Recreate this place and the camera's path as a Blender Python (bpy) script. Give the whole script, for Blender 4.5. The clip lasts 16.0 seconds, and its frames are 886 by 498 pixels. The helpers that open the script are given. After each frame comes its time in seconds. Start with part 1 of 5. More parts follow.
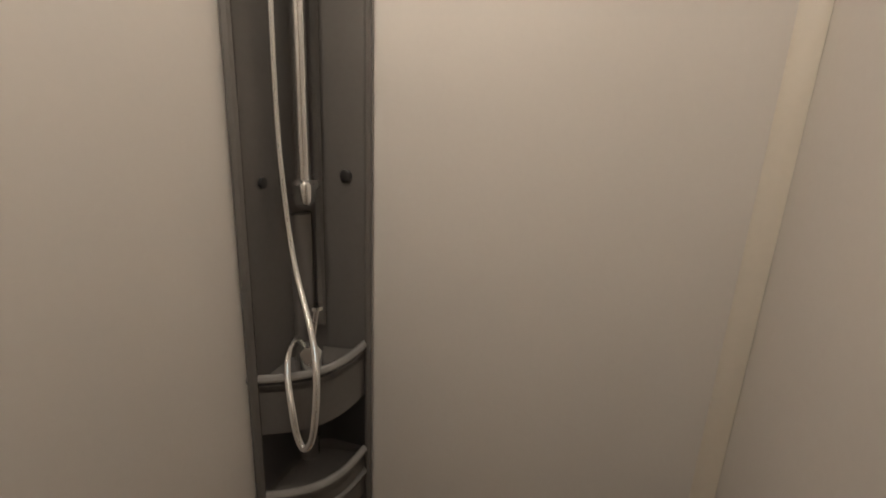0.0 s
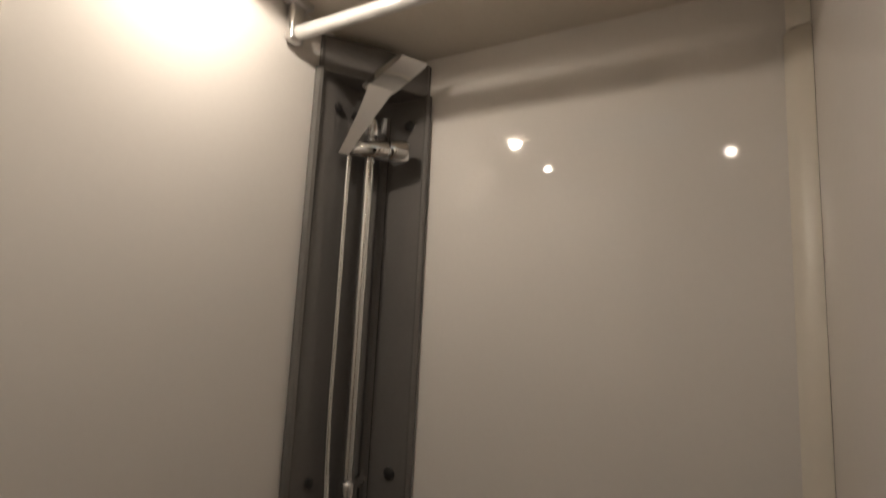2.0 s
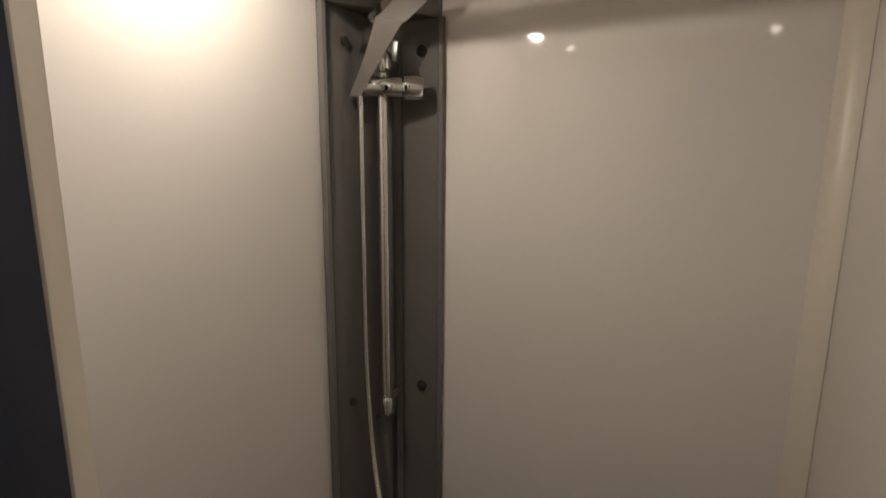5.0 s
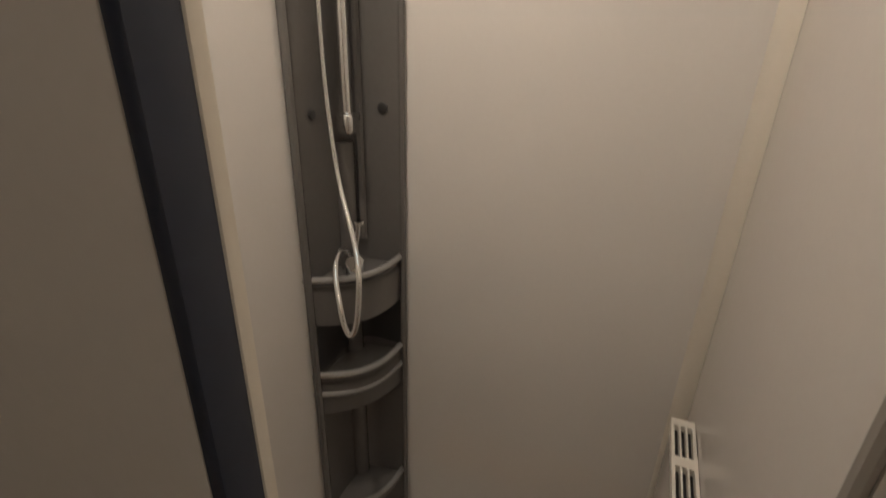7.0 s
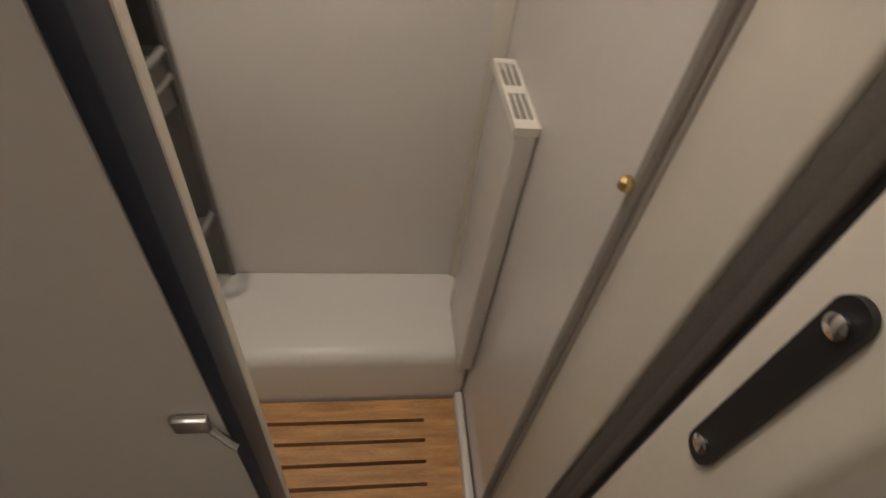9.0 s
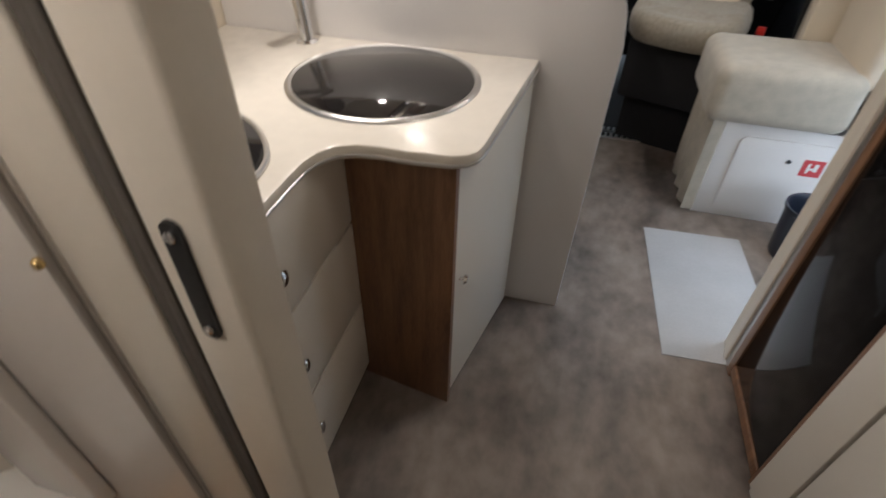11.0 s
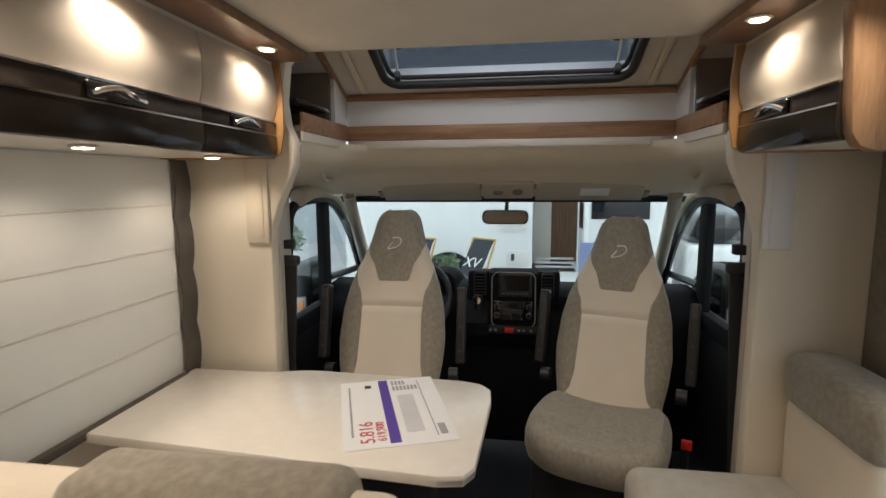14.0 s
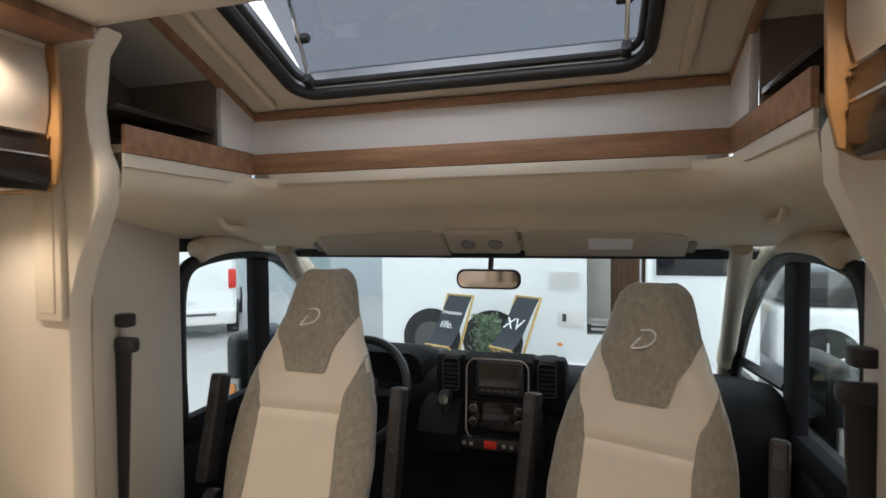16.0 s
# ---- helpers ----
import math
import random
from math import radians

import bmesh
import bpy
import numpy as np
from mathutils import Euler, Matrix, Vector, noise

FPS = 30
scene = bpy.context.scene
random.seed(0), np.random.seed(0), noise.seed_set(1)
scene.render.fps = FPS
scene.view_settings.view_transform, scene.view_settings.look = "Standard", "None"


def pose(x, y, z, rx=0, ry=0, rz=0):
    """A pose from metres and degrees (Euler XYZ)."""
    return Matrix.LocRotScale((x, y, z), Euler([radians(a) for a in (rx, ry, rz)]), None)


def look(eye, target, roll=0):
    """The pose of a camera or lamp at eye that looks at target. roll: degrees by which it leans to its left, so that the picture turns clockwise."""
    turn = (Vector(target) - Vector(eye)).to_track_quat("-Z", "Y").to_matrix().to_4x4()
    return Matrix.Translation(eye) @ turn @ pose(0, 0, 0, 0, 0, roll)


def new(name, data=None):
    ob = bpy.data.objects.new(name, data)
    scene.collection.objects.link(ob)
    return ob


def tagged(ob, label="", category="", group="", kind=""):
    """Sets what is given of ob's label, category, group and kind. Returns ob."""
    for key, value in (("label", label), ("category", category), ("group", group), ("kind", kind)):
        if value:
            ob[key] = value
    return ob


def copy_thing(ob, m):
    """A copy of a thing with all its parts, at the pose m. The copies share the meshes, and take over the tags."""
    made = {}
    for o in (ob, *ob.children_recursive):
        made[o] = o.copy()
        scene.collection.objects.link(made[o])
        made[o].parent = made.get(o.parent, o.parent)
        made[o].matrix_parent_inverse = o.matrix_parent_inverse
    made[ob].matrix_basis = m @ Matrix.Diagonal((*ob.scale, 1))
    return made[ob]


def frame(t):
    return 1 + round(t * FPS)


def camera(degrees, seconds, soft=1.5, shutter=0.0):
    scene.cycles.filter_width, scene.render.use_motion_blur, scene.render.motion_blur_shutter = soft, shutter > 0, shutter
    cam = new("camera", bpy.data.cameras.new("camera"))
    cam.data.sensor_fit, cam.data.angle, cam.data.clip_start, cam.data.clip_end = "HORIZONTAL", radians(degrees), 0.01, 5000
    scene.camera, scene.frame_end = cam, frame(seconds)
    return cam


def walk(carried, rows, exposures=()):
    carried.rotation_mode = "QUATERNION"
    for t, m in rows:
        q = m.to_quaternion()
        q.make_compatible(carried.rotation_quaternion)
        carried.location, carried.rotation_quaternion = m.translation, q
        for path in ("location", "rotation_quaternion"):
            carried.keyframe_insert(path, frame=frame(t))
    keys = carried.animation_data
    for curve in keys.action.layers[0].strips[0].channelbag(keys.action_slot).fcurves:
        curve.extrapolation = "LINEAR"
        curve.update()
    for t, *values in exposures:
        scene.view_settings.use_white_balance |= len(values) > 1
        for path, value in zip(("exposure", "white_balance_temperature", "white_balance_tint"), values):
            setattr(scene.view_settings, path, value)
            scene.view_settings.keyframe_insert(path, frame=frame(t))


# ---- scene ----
cam = camera(82.0, 16.0, soft=1.5, shutter=0.4)

PATH = [
    (0, (-0.434, 0.296, 1.451), (-2.273, -0.235, 0.871), 2.5),
    (0.5, (-0.434, 0.307, 1.435), (-2.267, -0.378, 1.021), 1.9),
    (1, (-0.428, 0.316, 1.505), (-2.244, -0.464, 1.181), 1.9),
    (1.5, (-0.430, 0.367, 1.464), (-2.200, -0.543, 1.659), 1.2),
    (2, (-0.407, 0.402, 1.573), (-2.151, -0.541, 1.838), 2.8),
    (2.5, (-0.396, 0.385, 1.691), (-2.161, -0.524, 1.934), 3.1),
    (3, (-0.400, 0.373, 1.700), (-2.159, -0.489, 2.106), 3.5),
    (3.2, (-0.399, 0.384, 1.733), (-2.147, -0.512, 2.107), 3),
    (5.3, (-0.387, 0.398, 1.722), (-2.109, -0.506, 1.259), 0.4),
    (5.5, (-0.377, 0.365, 1.696), (-2.128, -0.462, 1.195), 1.2),
    (6, (-0.360, 0.351, 1.622), (-2.121, -0.409, 1.057), 1.5),
    (6.5, (-0.355, 0.370, 1.549), (-2.074, -0.382, 0.854), 1.2),
    (7, (-0.339, 0.362, 1.471), (-2.035, -0.299, 0.643), 1.5),
    (7.5, (-0.347, 0.362, 1.394), (-1.967, -0.194, 0.361), 1.7),
    (8, (-0.345, 0.353, 1.317), (-1.858, -0.065, 0.077), 2.1),
    (8.2, (-0.339, 0.348, 1.297), (-1.794, -0.013, -0.027), 2.3),
    (10.3, (-0.250, 0.240, 1.262), (-0.928, 1.538, -0.098), 8.2),
    (10.5, (-0.194, 0.242, 1.299), (-0.758, 1.592, -0.062), 6.2),
    (11, (-0.126, 0.228, 1.391), (-0.491, 1.702, 0.089), 1.4),
    (11.5, (-0.079, 0.259, 1.531), (-0.373, 1.908, 0.440), -0.5),
    (12, (-0.038, 0.393, 1.693), (-0.313, 2.188, 0.855), -0.1),
    (12.5, (-0.009, 0.571, 1.772), (-0.278, 2.458, 1.168), -0),
    (13, (0.017, 0.715, 1.780), (-0.260, 2.649, 1.352), -0.3),
    (13.5, (0.047, 0.897, 1.731), (-0.231, 2.846, 1.379), -0.4),
    (14, (0.052, 1.114, 1.620), (-0.228, 3.077, 1.360), -0.3),
    (14.5, (0.102, 1.304, 1.599), (-0.198, 3.268, 1.372), -0.4),
    (15, (0.204, 1.511, 1.624), (-0.138, 3.469, 1.409), -0.5),
    (15.5, (0.278, 1.719, 1.634), (-0.174, 3.660, 1.468), -0.6),
    (16, (0.352, 1.914, 1.603), (-0.199, 3.836, 1.548), -0.4),
]
walk(cam, [(t, look(e, g, r)) for t, e, g, r in PATH], exposures=[(0, -0.3, 6450, 12), (0.5, -0.55, 6450, 12), (1, -0.65, 6450, 12), (1.5, -1.1, 6450, 12), (2, -1.22, 6450, 12), (2.5, -1.35, 6450, 12), (3.2, -1.4, 6450, 12), (5.3, -1.1, 6450, 12), (6.5, -0.45, 6450, 12), (7.5, 0.1, 6400, 12), (8.2, 0.45, 6350, 12), (10.3, 0.5, 6050, 15), (11.2, 0.45, 5950, 12), (12.5, 0.05, 6250, 12), (14, -0.05, 6600, 13), (15, 0.04, 6600, 13), (16, 0.16, 6700, 16)])

# ---- light ----
world = bpy.data.worlds.new("hall_light")
scene.world = world
world.use_nodes = True
world.node_tree.nodes["Background"].inputs[0].default_value = (0.84, 0.94, 1.0, 1)
world.node_tree.nodes["Background"].inputs[1].default_value = 2.2


def lamp(name, kind, at, energy, color, size=0.03, aim=None, spot=120, blend=0.6):
    data = bpy.data.lights.new(name, kind)
    data.energy, data.color = energy, color
    if kind == "AREA":
        data.size = size
    else:
        data.shadow_soft_size = size
    if kind == "SPOT":
        data.spot_size, data.spot_blend = radians(spot), blend
    ob = new(name, data)
    ob.matrix_world = look(at, aim or (at[0], at[1] + 0.0001, at[2] - 1))
    return ob


WARM = (1.0, 0.885, 0.735)
lamp("shower_lamp", "SPOT", (-0.71, -0.005, 1.983), 9.0, WARM, 0.012, spot=178, blend=0.15)
for sy in (1.06, 1.60, 2.03, 2.54):
    lamp("locker_lamp_left", "SPOT", (-0.655, sy, 1.985), 7.0, WARM, 0.025, (-0.69, sy, 1.0), 140)
for sy in (1.5, 2.07, 2.47):
    lamp("locker_lamp_right", "SPOT", (0.615, sy, 1.985), 6.0, WARM, 0.025, (0.65, sy, 1.0), 140)
for sy in (2.12, 2.60):
    lamp("shelf_lamp_left", "SPOT", (-0.88, sy, 1.69), 4.0, WARM, 0.02, spot=150)
# the third lamp is an unseen addition that brightens the corridor floor
for cx, cy in ((-0.40, -0.02), (-0.40, 0.44), (0.25, 0.95)):
    lamp("corridor_lamp", "SPOT", (cx, cy, 2.012), 3.2, WARM, 0.010, spot=165)
lamp("kitchen_lamp", "SPOT", (-0.88, 1.25, 1.675), 9.0, WARM, 0.02, spot=150)


lamp("hatch_daylight", "AREA", (0.0, 3.02, 2.30), 3.5, (0.86, 0.94, 1.0), 0.8, (0.0, 3.18, 1.6))

# ---- materials ----
def mat(name, color, rough=0.5, metal=0.0, vary=0.08, scale=6.0, bump=0.0, grain=120.0, coat=0.0, sheen=0.0, stretch=(1, 1, 1), second=None, spec=0.5):
    m = bpy.data.materials.new(name)
    m.use_nodes = True
    nt = m.node_tree
    b = nt.nodes["Principled BSDF"]
    co = nt.nodes.new("ShaderNodeTexCoord")
    mp = nt.nodes.new("ShaderNodeMapping")
    mp.inputs["Scale"].default_value = stretch
    nt.links.new(co.outputs["Object"], mp.inputs["Vector"])
    big = nt.nodes.new("ShaderNodeTexNoise")
    big.inputs["Scale"].default_value, big.inputs["Detail"].default_value = scale, 5
    fine = nt.nodes.new("ShaderNodeTexNoise")
    fine.inputs["Scale"].default_value, fine.inputs["Detail"].default_value = grain, 3
    for n in (big, fine):
        nt.links.new(mp.outputs[0], n.inputs["Vector"])
    add = nt.nodes.new("ShaderNodeMath")
    add.operation = "MULTIPLY_ADD"
    nt.links.new(fine.outputs[0], add.inputs[0])
    add.inputs[1].default_value = 0.5
    nt.links.new(big.outputs[0], add.inputs[2])
    ramp = nt.nodes.new("ShaderNodeValToRGB")
    dark = tuple(c * (1 - vary) for c in color)
    light = tuple(min(1, c * (1 + vary)) for c in (second or color))
    ramp.color_ramp.elements[0].position, ramp.color_ramp.elements[1].position = 0.5, 1.0
    ramp.color_ramp.elements[0].color, ramp.color_ramp.elements[1].color = (*dark, 1), (*light, 1)
    nt.links.new(add.outputs[0], ramp.inputs[0])
    nt.links.new(ramp.outputs[0], b.inputs["Base Color"])
    b.inputs["Metallic"].default_value = metal
    b.inputs["Coat Weight"].default_value = coat
    b.inputs["Sheen Weight"].default_value = sheen
    b.inputs["Specular IOR Level"].default_value = spec
    rr = nt.nodes.new("ShaderNodeMapRange")
    rr.inputs["To Min"].default_value, rr.inputs["To Max"].default_value = max(0.0, rough - 0.06), min(1, rough + 0.06)
    nt.links.new(big.outputs[0], rr.inputs[0])
    nt.links.new(rr.outputs[0], b.inputs["Roughness"])
    if bump:
        bp = nt.nodes.new("ShaderNodeBump")
        bp.inputs["Strength"].default_value, bp.inputs["Distance"].default_value = bump, 0.002
        nt.links.new(fine.outputs[0], bp.inputs["Height"])
        nt.links.new(bp.outputs[0], b.inputs["Normal"])
    return m


def glow(name, color, strength):
    m = bpy.data.materials.new(name)
    m.use_nodes = True
    b = m.node_tree.nodes["Principled BSDF"]
    b.inputs["Emission Color"].default_value, b.inputs["Emission Strength"].default_value = (*color, 1), strength
    return m


def glass(name, tint=(1, 1, 1), rough=0.0, most=0.35):
    m = bpy.data.materials.new(name)
    m.use_nodes = True
    nt = m.node_tree
    tr, gl, mx, lw, mr = (nt.nodes.new("ShaderNode" + k) for k in ("BsdfTransparent", "BsdfGlossy", "MixShader", "LayerWeight", "MapRange"))
    tr.inputs[0].default_value = (*tint, 1)
    gl.inputs["Roughness"].default_value = rough
    lw.inputs[0].default_value = 0.15
    mr.inputs["To Min"].default_value, mr.inputs["To Max"].default_value = 0.03, most
    nt.links.new(lw.outputs["Facing"], mr.inputs[0])
    nt.links.new(mr.outputs[0], mx.inputs[0])
    nt.links.new(tr.outputs[0], mx.inputs[1])
    nt.links.new(gl.outputs[0], mx.inputs[2])
    nt.links.new(mx.outputs[0], nt.nodes["Material Output"].inputs[0])
    return m


def cloth(name, color, through_light):
    m = mat(name, color, 0.9, vary=0.04, bump=0.25, grain=300)
    nt = m.node_tree
    b = nt.nodes["Principled BSDF"]
    tl, mx = nt.nodes.new("ShaderNodeBsdfTranslucent"), nt.nodes.new("ShaderNodeMixShader")
    tl.inputs[0].default_value = (*color, 1)
    mx.inputs[0].default_value = through_light
    nt.links.new(b.outputs[0], mx.inputs[1])
    nt.links.new(tl.outputs[0], mx.inputs[2])
    nt.links.new(mx.outputs[0], nt.nodes["Material Output"].inputs[0])
    return m


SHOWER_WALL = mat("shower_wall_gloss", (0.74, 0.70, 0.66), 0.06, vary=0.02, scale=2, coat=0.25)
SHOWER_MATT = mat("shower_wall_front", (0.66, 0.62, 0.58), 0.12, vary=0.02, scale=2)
TRIM_BEIGE = mat("trim_beige", (0.70, 0.64, 0.55), 0.35, vary=0.03)
COLUMN_GREY = mat("column_grey_plastic", (0.145, 0.135, 0.128), 0.20, vary=0.06, scale=5, coat=0.15)
NEAR_BLACK = mat("near_black_satin", (0.03, 0.028, 0.028), 0.4)
RIM_GREY = mat("rim_grey_plastic", (0.30, 0.29, 0.28), 0.15, coat=0.5)
CHROME = mat("chrome", (0.80, 0.80, 0.80), 0.07, 1.0, vary=0.02)
ALU = mat("brushed_aluminium", (0.62, 0.61, 0.60), 0.32, 1.0, vary=0.05, bump=0.1, stretch=(1, 1, 0.1))
ROD_WHITE = mat("rail_silver_white", (0.72, 0.71, 0.69), 0.3, 0.3)
TRAY_WHITE = mat("tray_white_plastic", (0.80, 0.76, 0.71), 0.3, vary=0.02, scale=3)
DUCK_WOOD = mat("duckboard_wood", (0.50, 0.25, 0.09), 0.45, vary=0.25, scale=5, grain=60, bump=0.15, stretch=(14, 1.5, 14), second=(0.62, 0.34, 0.13))
NAVY = mat("door_edge_navy", (0.020, 0.026, 0.045), 0.35, vary=0.1)
DOOR_PANEL = mat("door_panel_greige", (0.58, 0.54, 0.50), 0.4, vary=0.03)
CREAM = mat("cream_laminate", (0.78, 0.73, 0.65), 0.32, vary=0.02, scale=3)
WHITE_GREY = mat("pale_grey_laminate", (0.71, 0.69, 0.68), 0.38, vary=0.02, scale=3)
COUNTER = mat("counter_cream", (0.80, 0.75, 0.67), 0.22, vary=0.03, scale=30, grain=400)
WALNUT = mat("walnut_veneer", (0.17, 0.085, 0.045), 0.4, vary=0.25, scale=4, grain=40, bump=0.08, stretch=(9, 9, 0.8), second=(0.24, 0.125, 0.065))
WALNUT_X = mat("walnut_veneer_long", (0.17, 0.085, 0.045), 0.4, vary=0.25, scale=4, grain=40, bump=0.08, stretch=(0.8, 9, 9), second=(0.24, 0.125, 0.065))
OAK_EDGE = mat("oak_edge", (0.34, 0.18, 0.07), 0.35, vary=0.2, stretch=(6, 6, 0.6))
CHERRY = mat("cabinet_cherry", (0.25, 0.135, 0.068), 0.38, vary=0.22, scale=4, grain=40, bump=0.06, stretch=(8, 8, 0.7), second=(0.33, 0.19, 0.10))
LOCKER_FACE = mat("locker_face_champagne", (0.56, 0.49, 0.40), 0.34, 0.12, vary=0.03, scale=2)
LOCKER_BAND = mat("locker_band_brown_gloss", (0.030, 0.022, 0.018), 0.16, vary=0.06, coat=0.1, spec=0.3)
CEILING = mat("ceiling_felt", (0.66, 0.60, 0.52), 0.85, vary=0.04, scale=8, bump=0.2)
WALL_CREAM = mat("wall_cream", (0.74, 0.66, 0.54), 0.5, vary=0.03, scale=3)
WALL_STONE = mat("wall_panel_stone", (0.22, 0.195, 0.16), 0.6, vary=0.25, scale=7, grain=60, bump=0.1)
CAB_PLASTIC = mat("cab_trim_beige", (0.68, 0.59, 0.46), 0.6, vary=0.04, bump=0.12, grain=500)
CAB_GREY = mat("cab_trim_grey", (0.33, 0.30, 0.27), 0.65, vary=0.05, bump=0.1)
BLACK_PLASTIC = mat("black_plastic", (0.018, 0.018, 0.020), 0.45, vary=0.15, bump=0.12, grain=400)
BLACK_GLOSS = mat("black_gloss_glass", (0.012, 0.011, 0.012), 0.04, vary=0.1, coat=0.3)
DARK_CARPET = mat("cab_mat_black", (0.012, 0.012, 0.014), 0.9, vary=0.3, bump=0.4)
FLOOR_VINYL = mat("floor_grey_vinyl", (0.135, 0.108, 0.092), 0.45, vary=0.28, scale=3.2, grain=14, bump=0.05, stretch=(1.3, 0.9, 1), second=(0.27, 0.225, 0.195))
MAT_SHEET = mat("protective_sheet", (0.47, 0.48, 0.50), 0.25, vary=0.06, scale=5)
SEAT_GREY = mat("seat_fabric_grey", (0.27, 0.235, 0.18), 0.9, vary=0.17, scale=60, grain=420, bump=0.45, sheen=0.3, stretch=(1.2, 1, 0.8), second=(0.30, 0.262, 0.205))
SEAT_CREAM = mat("seat_leather_cream", (0.70, 0.61, 0.49), 0.5, vary=0.04, scale=6, bump=0.12, grain=260)
BENCH_GREY = mat("bench_fabric_greige", (0.44, 0.40, 0.33), 0.9, vary=0.12, scale=20, grain=200, bump=0.3, sheen=0.3)
DRAPE_GREY = mat("drape_grey", (0.095, 0.083, 0.070), 0.9, vary=0.2, scale=9, bump=0.3)
BLIND = cloth("blind_cream_cloth", (0.84, 0.81, 0.76), 0.32)
GLASS = glass("clear_glass", (0.93, 0.97, 0.96))
TINT_GLASS = glass("tinted_acrylic", (0.32, 0.335, 0.36), 0.05)
NICHE_TAUPE = mat("niche_taupe_laminate", (0.22, 0.17, 0.13), 0.5, vary=0.08)
WALNUT_CAB = mat("walnut_edge_light", (0.27, 0.145, 0.08), 0.38, vary=0.18, scale=4, grain=40, bump=0.06, stretch=(0.8, 9, 9), second=(0.36, 0.20, 0.115))
SEAL_BROWN = mat("brush_seal_brown", (0.11, 0.095, 0.08), 0.9, vary=0.15, grain=400, bump=0.3)
FRIDGE_BLACK = mat("fridge_black_glass", (0.010, 0.009, 0.009), 0.06, vary=0.1, spec=0.16)
VISOR = mat("visor_beige", (0.52, 0.46, 0.38), 0.7, vary=0.04, bump=0.15)
DASH = mat("dash_black", (0.009, 0.009, 0.011), 0.8, vary=0.15, bump=0.2, grain=300, spec=0.18)
LID_GLASS = mat("sink_lid_glass", (0.016, 0.014, 0.014), 0.07, vary=0.06, coat=0.1)
SMOKE_GLASS = glass("smoked_window", (0.22, 0.22, 0.22))
RUBBER = mat("black_rubber", (0.012, 0.012, 0.013), 0.5)
PAPER = mat("white_paper", (0.82, 0.82, 0.82), 0.6, vary=0.01)
INK_VIOLET = mat("violet_ink", (0.10, 0.055, 0.34), 0.5, vary=0.03)
INK_RED = mat("red_ink", (0.55, 0.06, 0.07), 0.5)
INK_GREY = mat("grey_ink", (0.35, 0.35, 0.36), 0.6)
INK_DARK = mat("dark_ink", (0.04, 0.04, 0.045), 0.6)
LOGO_THREAD = mat("logo_thread_silver", (0.72, 0.71, 0.67), 0.5)
RED_PLASTIC = mat("red_plastic", (0.65, 0.03, 0.02), 0.4)
AMBER = mat("amber_lens", (0.70, 0.25, 0.06), 0.2)
VAN_WHITE = mat("van_white_paint", (0.80, 0.82, 0.82), 0.25, vary=0.02, scale=1, coat=0.4)
HALL_FLOOR = mat("hall_floor_grey", (0.42, 0.41, 0.41), 0.35, vary=0.1, scale=1.2)
DECK_CLOTH = mat("deck_canvas_dark", (0.03, 0.036, 0.045), 0.85, bump=0.2)
DECK_WOOD = mat("deck_pine", (0.52, 0.34, 0.12), 0.5, vary=0.2, stretch=(6, 6, 1))
LEAF = mat("leaf_green", (0.13, 0.19, 0.11), 0.5, vary=0.35)
TYRE = mat("tyre_rubber", (0.02, 0.02, 0.02), 0.8)
SPOT_GLOW = glow("lamp_glow_warm", (1.0, 0.80, 0.55), 12.0)
BRASS = mat("brass", (0.75, 0.56, 0.26), 0.2, 1.0)
ARM_GREY = mat("charcoal_plastic", (0.07, 0.068, 0.066), 0.4)
LILAC = mat("lilac_board", (0.22, 0.26, 0.45), 0.5)


# ---- mesh helpers ----
def join(*bms):
    out = bmesh.new()
    for b in bms:
        tmp = bpy.data.meshes.new("tmp")
        b.to_mesh(tmp)
        b.free()
        out.from_mesh(tmp)
        bpy.data.meshes.remove(tmp)
    return out


def bx(x0, x1, y0, y1, z0, z1, bev=0.0, seg=2):
    b = bmesh.new()
    bmesh.ops.create_cube(b, size=1)
    bmesh.ops.scale(b, vec=(x1 - x0, y1 - y0, z1 - z0), verts=b.verts)
    bmesh.ops.translate(b, vec=((x0 + x1) / 2, (y0 + y1) / 2, (z0 + z1) / 2), verts=b.verts)
    if bev:
        bmesh.ops.bevel(b, geom=list(b.edges), offset=bev, segments=seg, affect="EDGES", profile=0.5)
    return b


def ext(poly, axis, a, c, bev=0.0, seg=2):
    """A polygon of 2D points, drawn out along an axis from a to c."""
    b = bmesh.new()
    def put(p, h):
        return {"x": (h, p[0], p[1]), "y": (p[0], h, p[1]), "z": (p[0], p[1], h)}[axis]
    lo = [b.verts.new(put(p, a)) for p in poly]
    hi = [b.verts.new(put(p, c)) for p in poly]
    n = len(poly)
    caps = [b.faces.new(lo), b.faces.new(hi)]
    for i in range(n):
        b.faces.new((lo[i], lo[(i + 1) % n], hi[(i + 1) % n], hi[i]))
    bmesh.ops.recalc_face_normals(b, faces=b.faces)
    if bev:
        rim = [e for f in caps for e in f.edges]
        bmesh.ops.bevel(b, geom=rim, offset=bev, segments=seg, affect="EDGES", profile=0.5)
    return b


def rrect(x0, x1, y0, y1, r, n=5):
    out = []
    for cx, cy, a0 in ((x1 - r, y1 - r, 0), (x0 + r, y1 - r, 90), (x0 + r, y0 + r, 180), (x1 - r, y0 + r, 270)):
        out += [(cx + r * math.cos(radians(a0 + 90 * k / n)), cy + r * math.sin(radians(a0 + 90 * k / n))) for k in range(n + 1)]
    return out


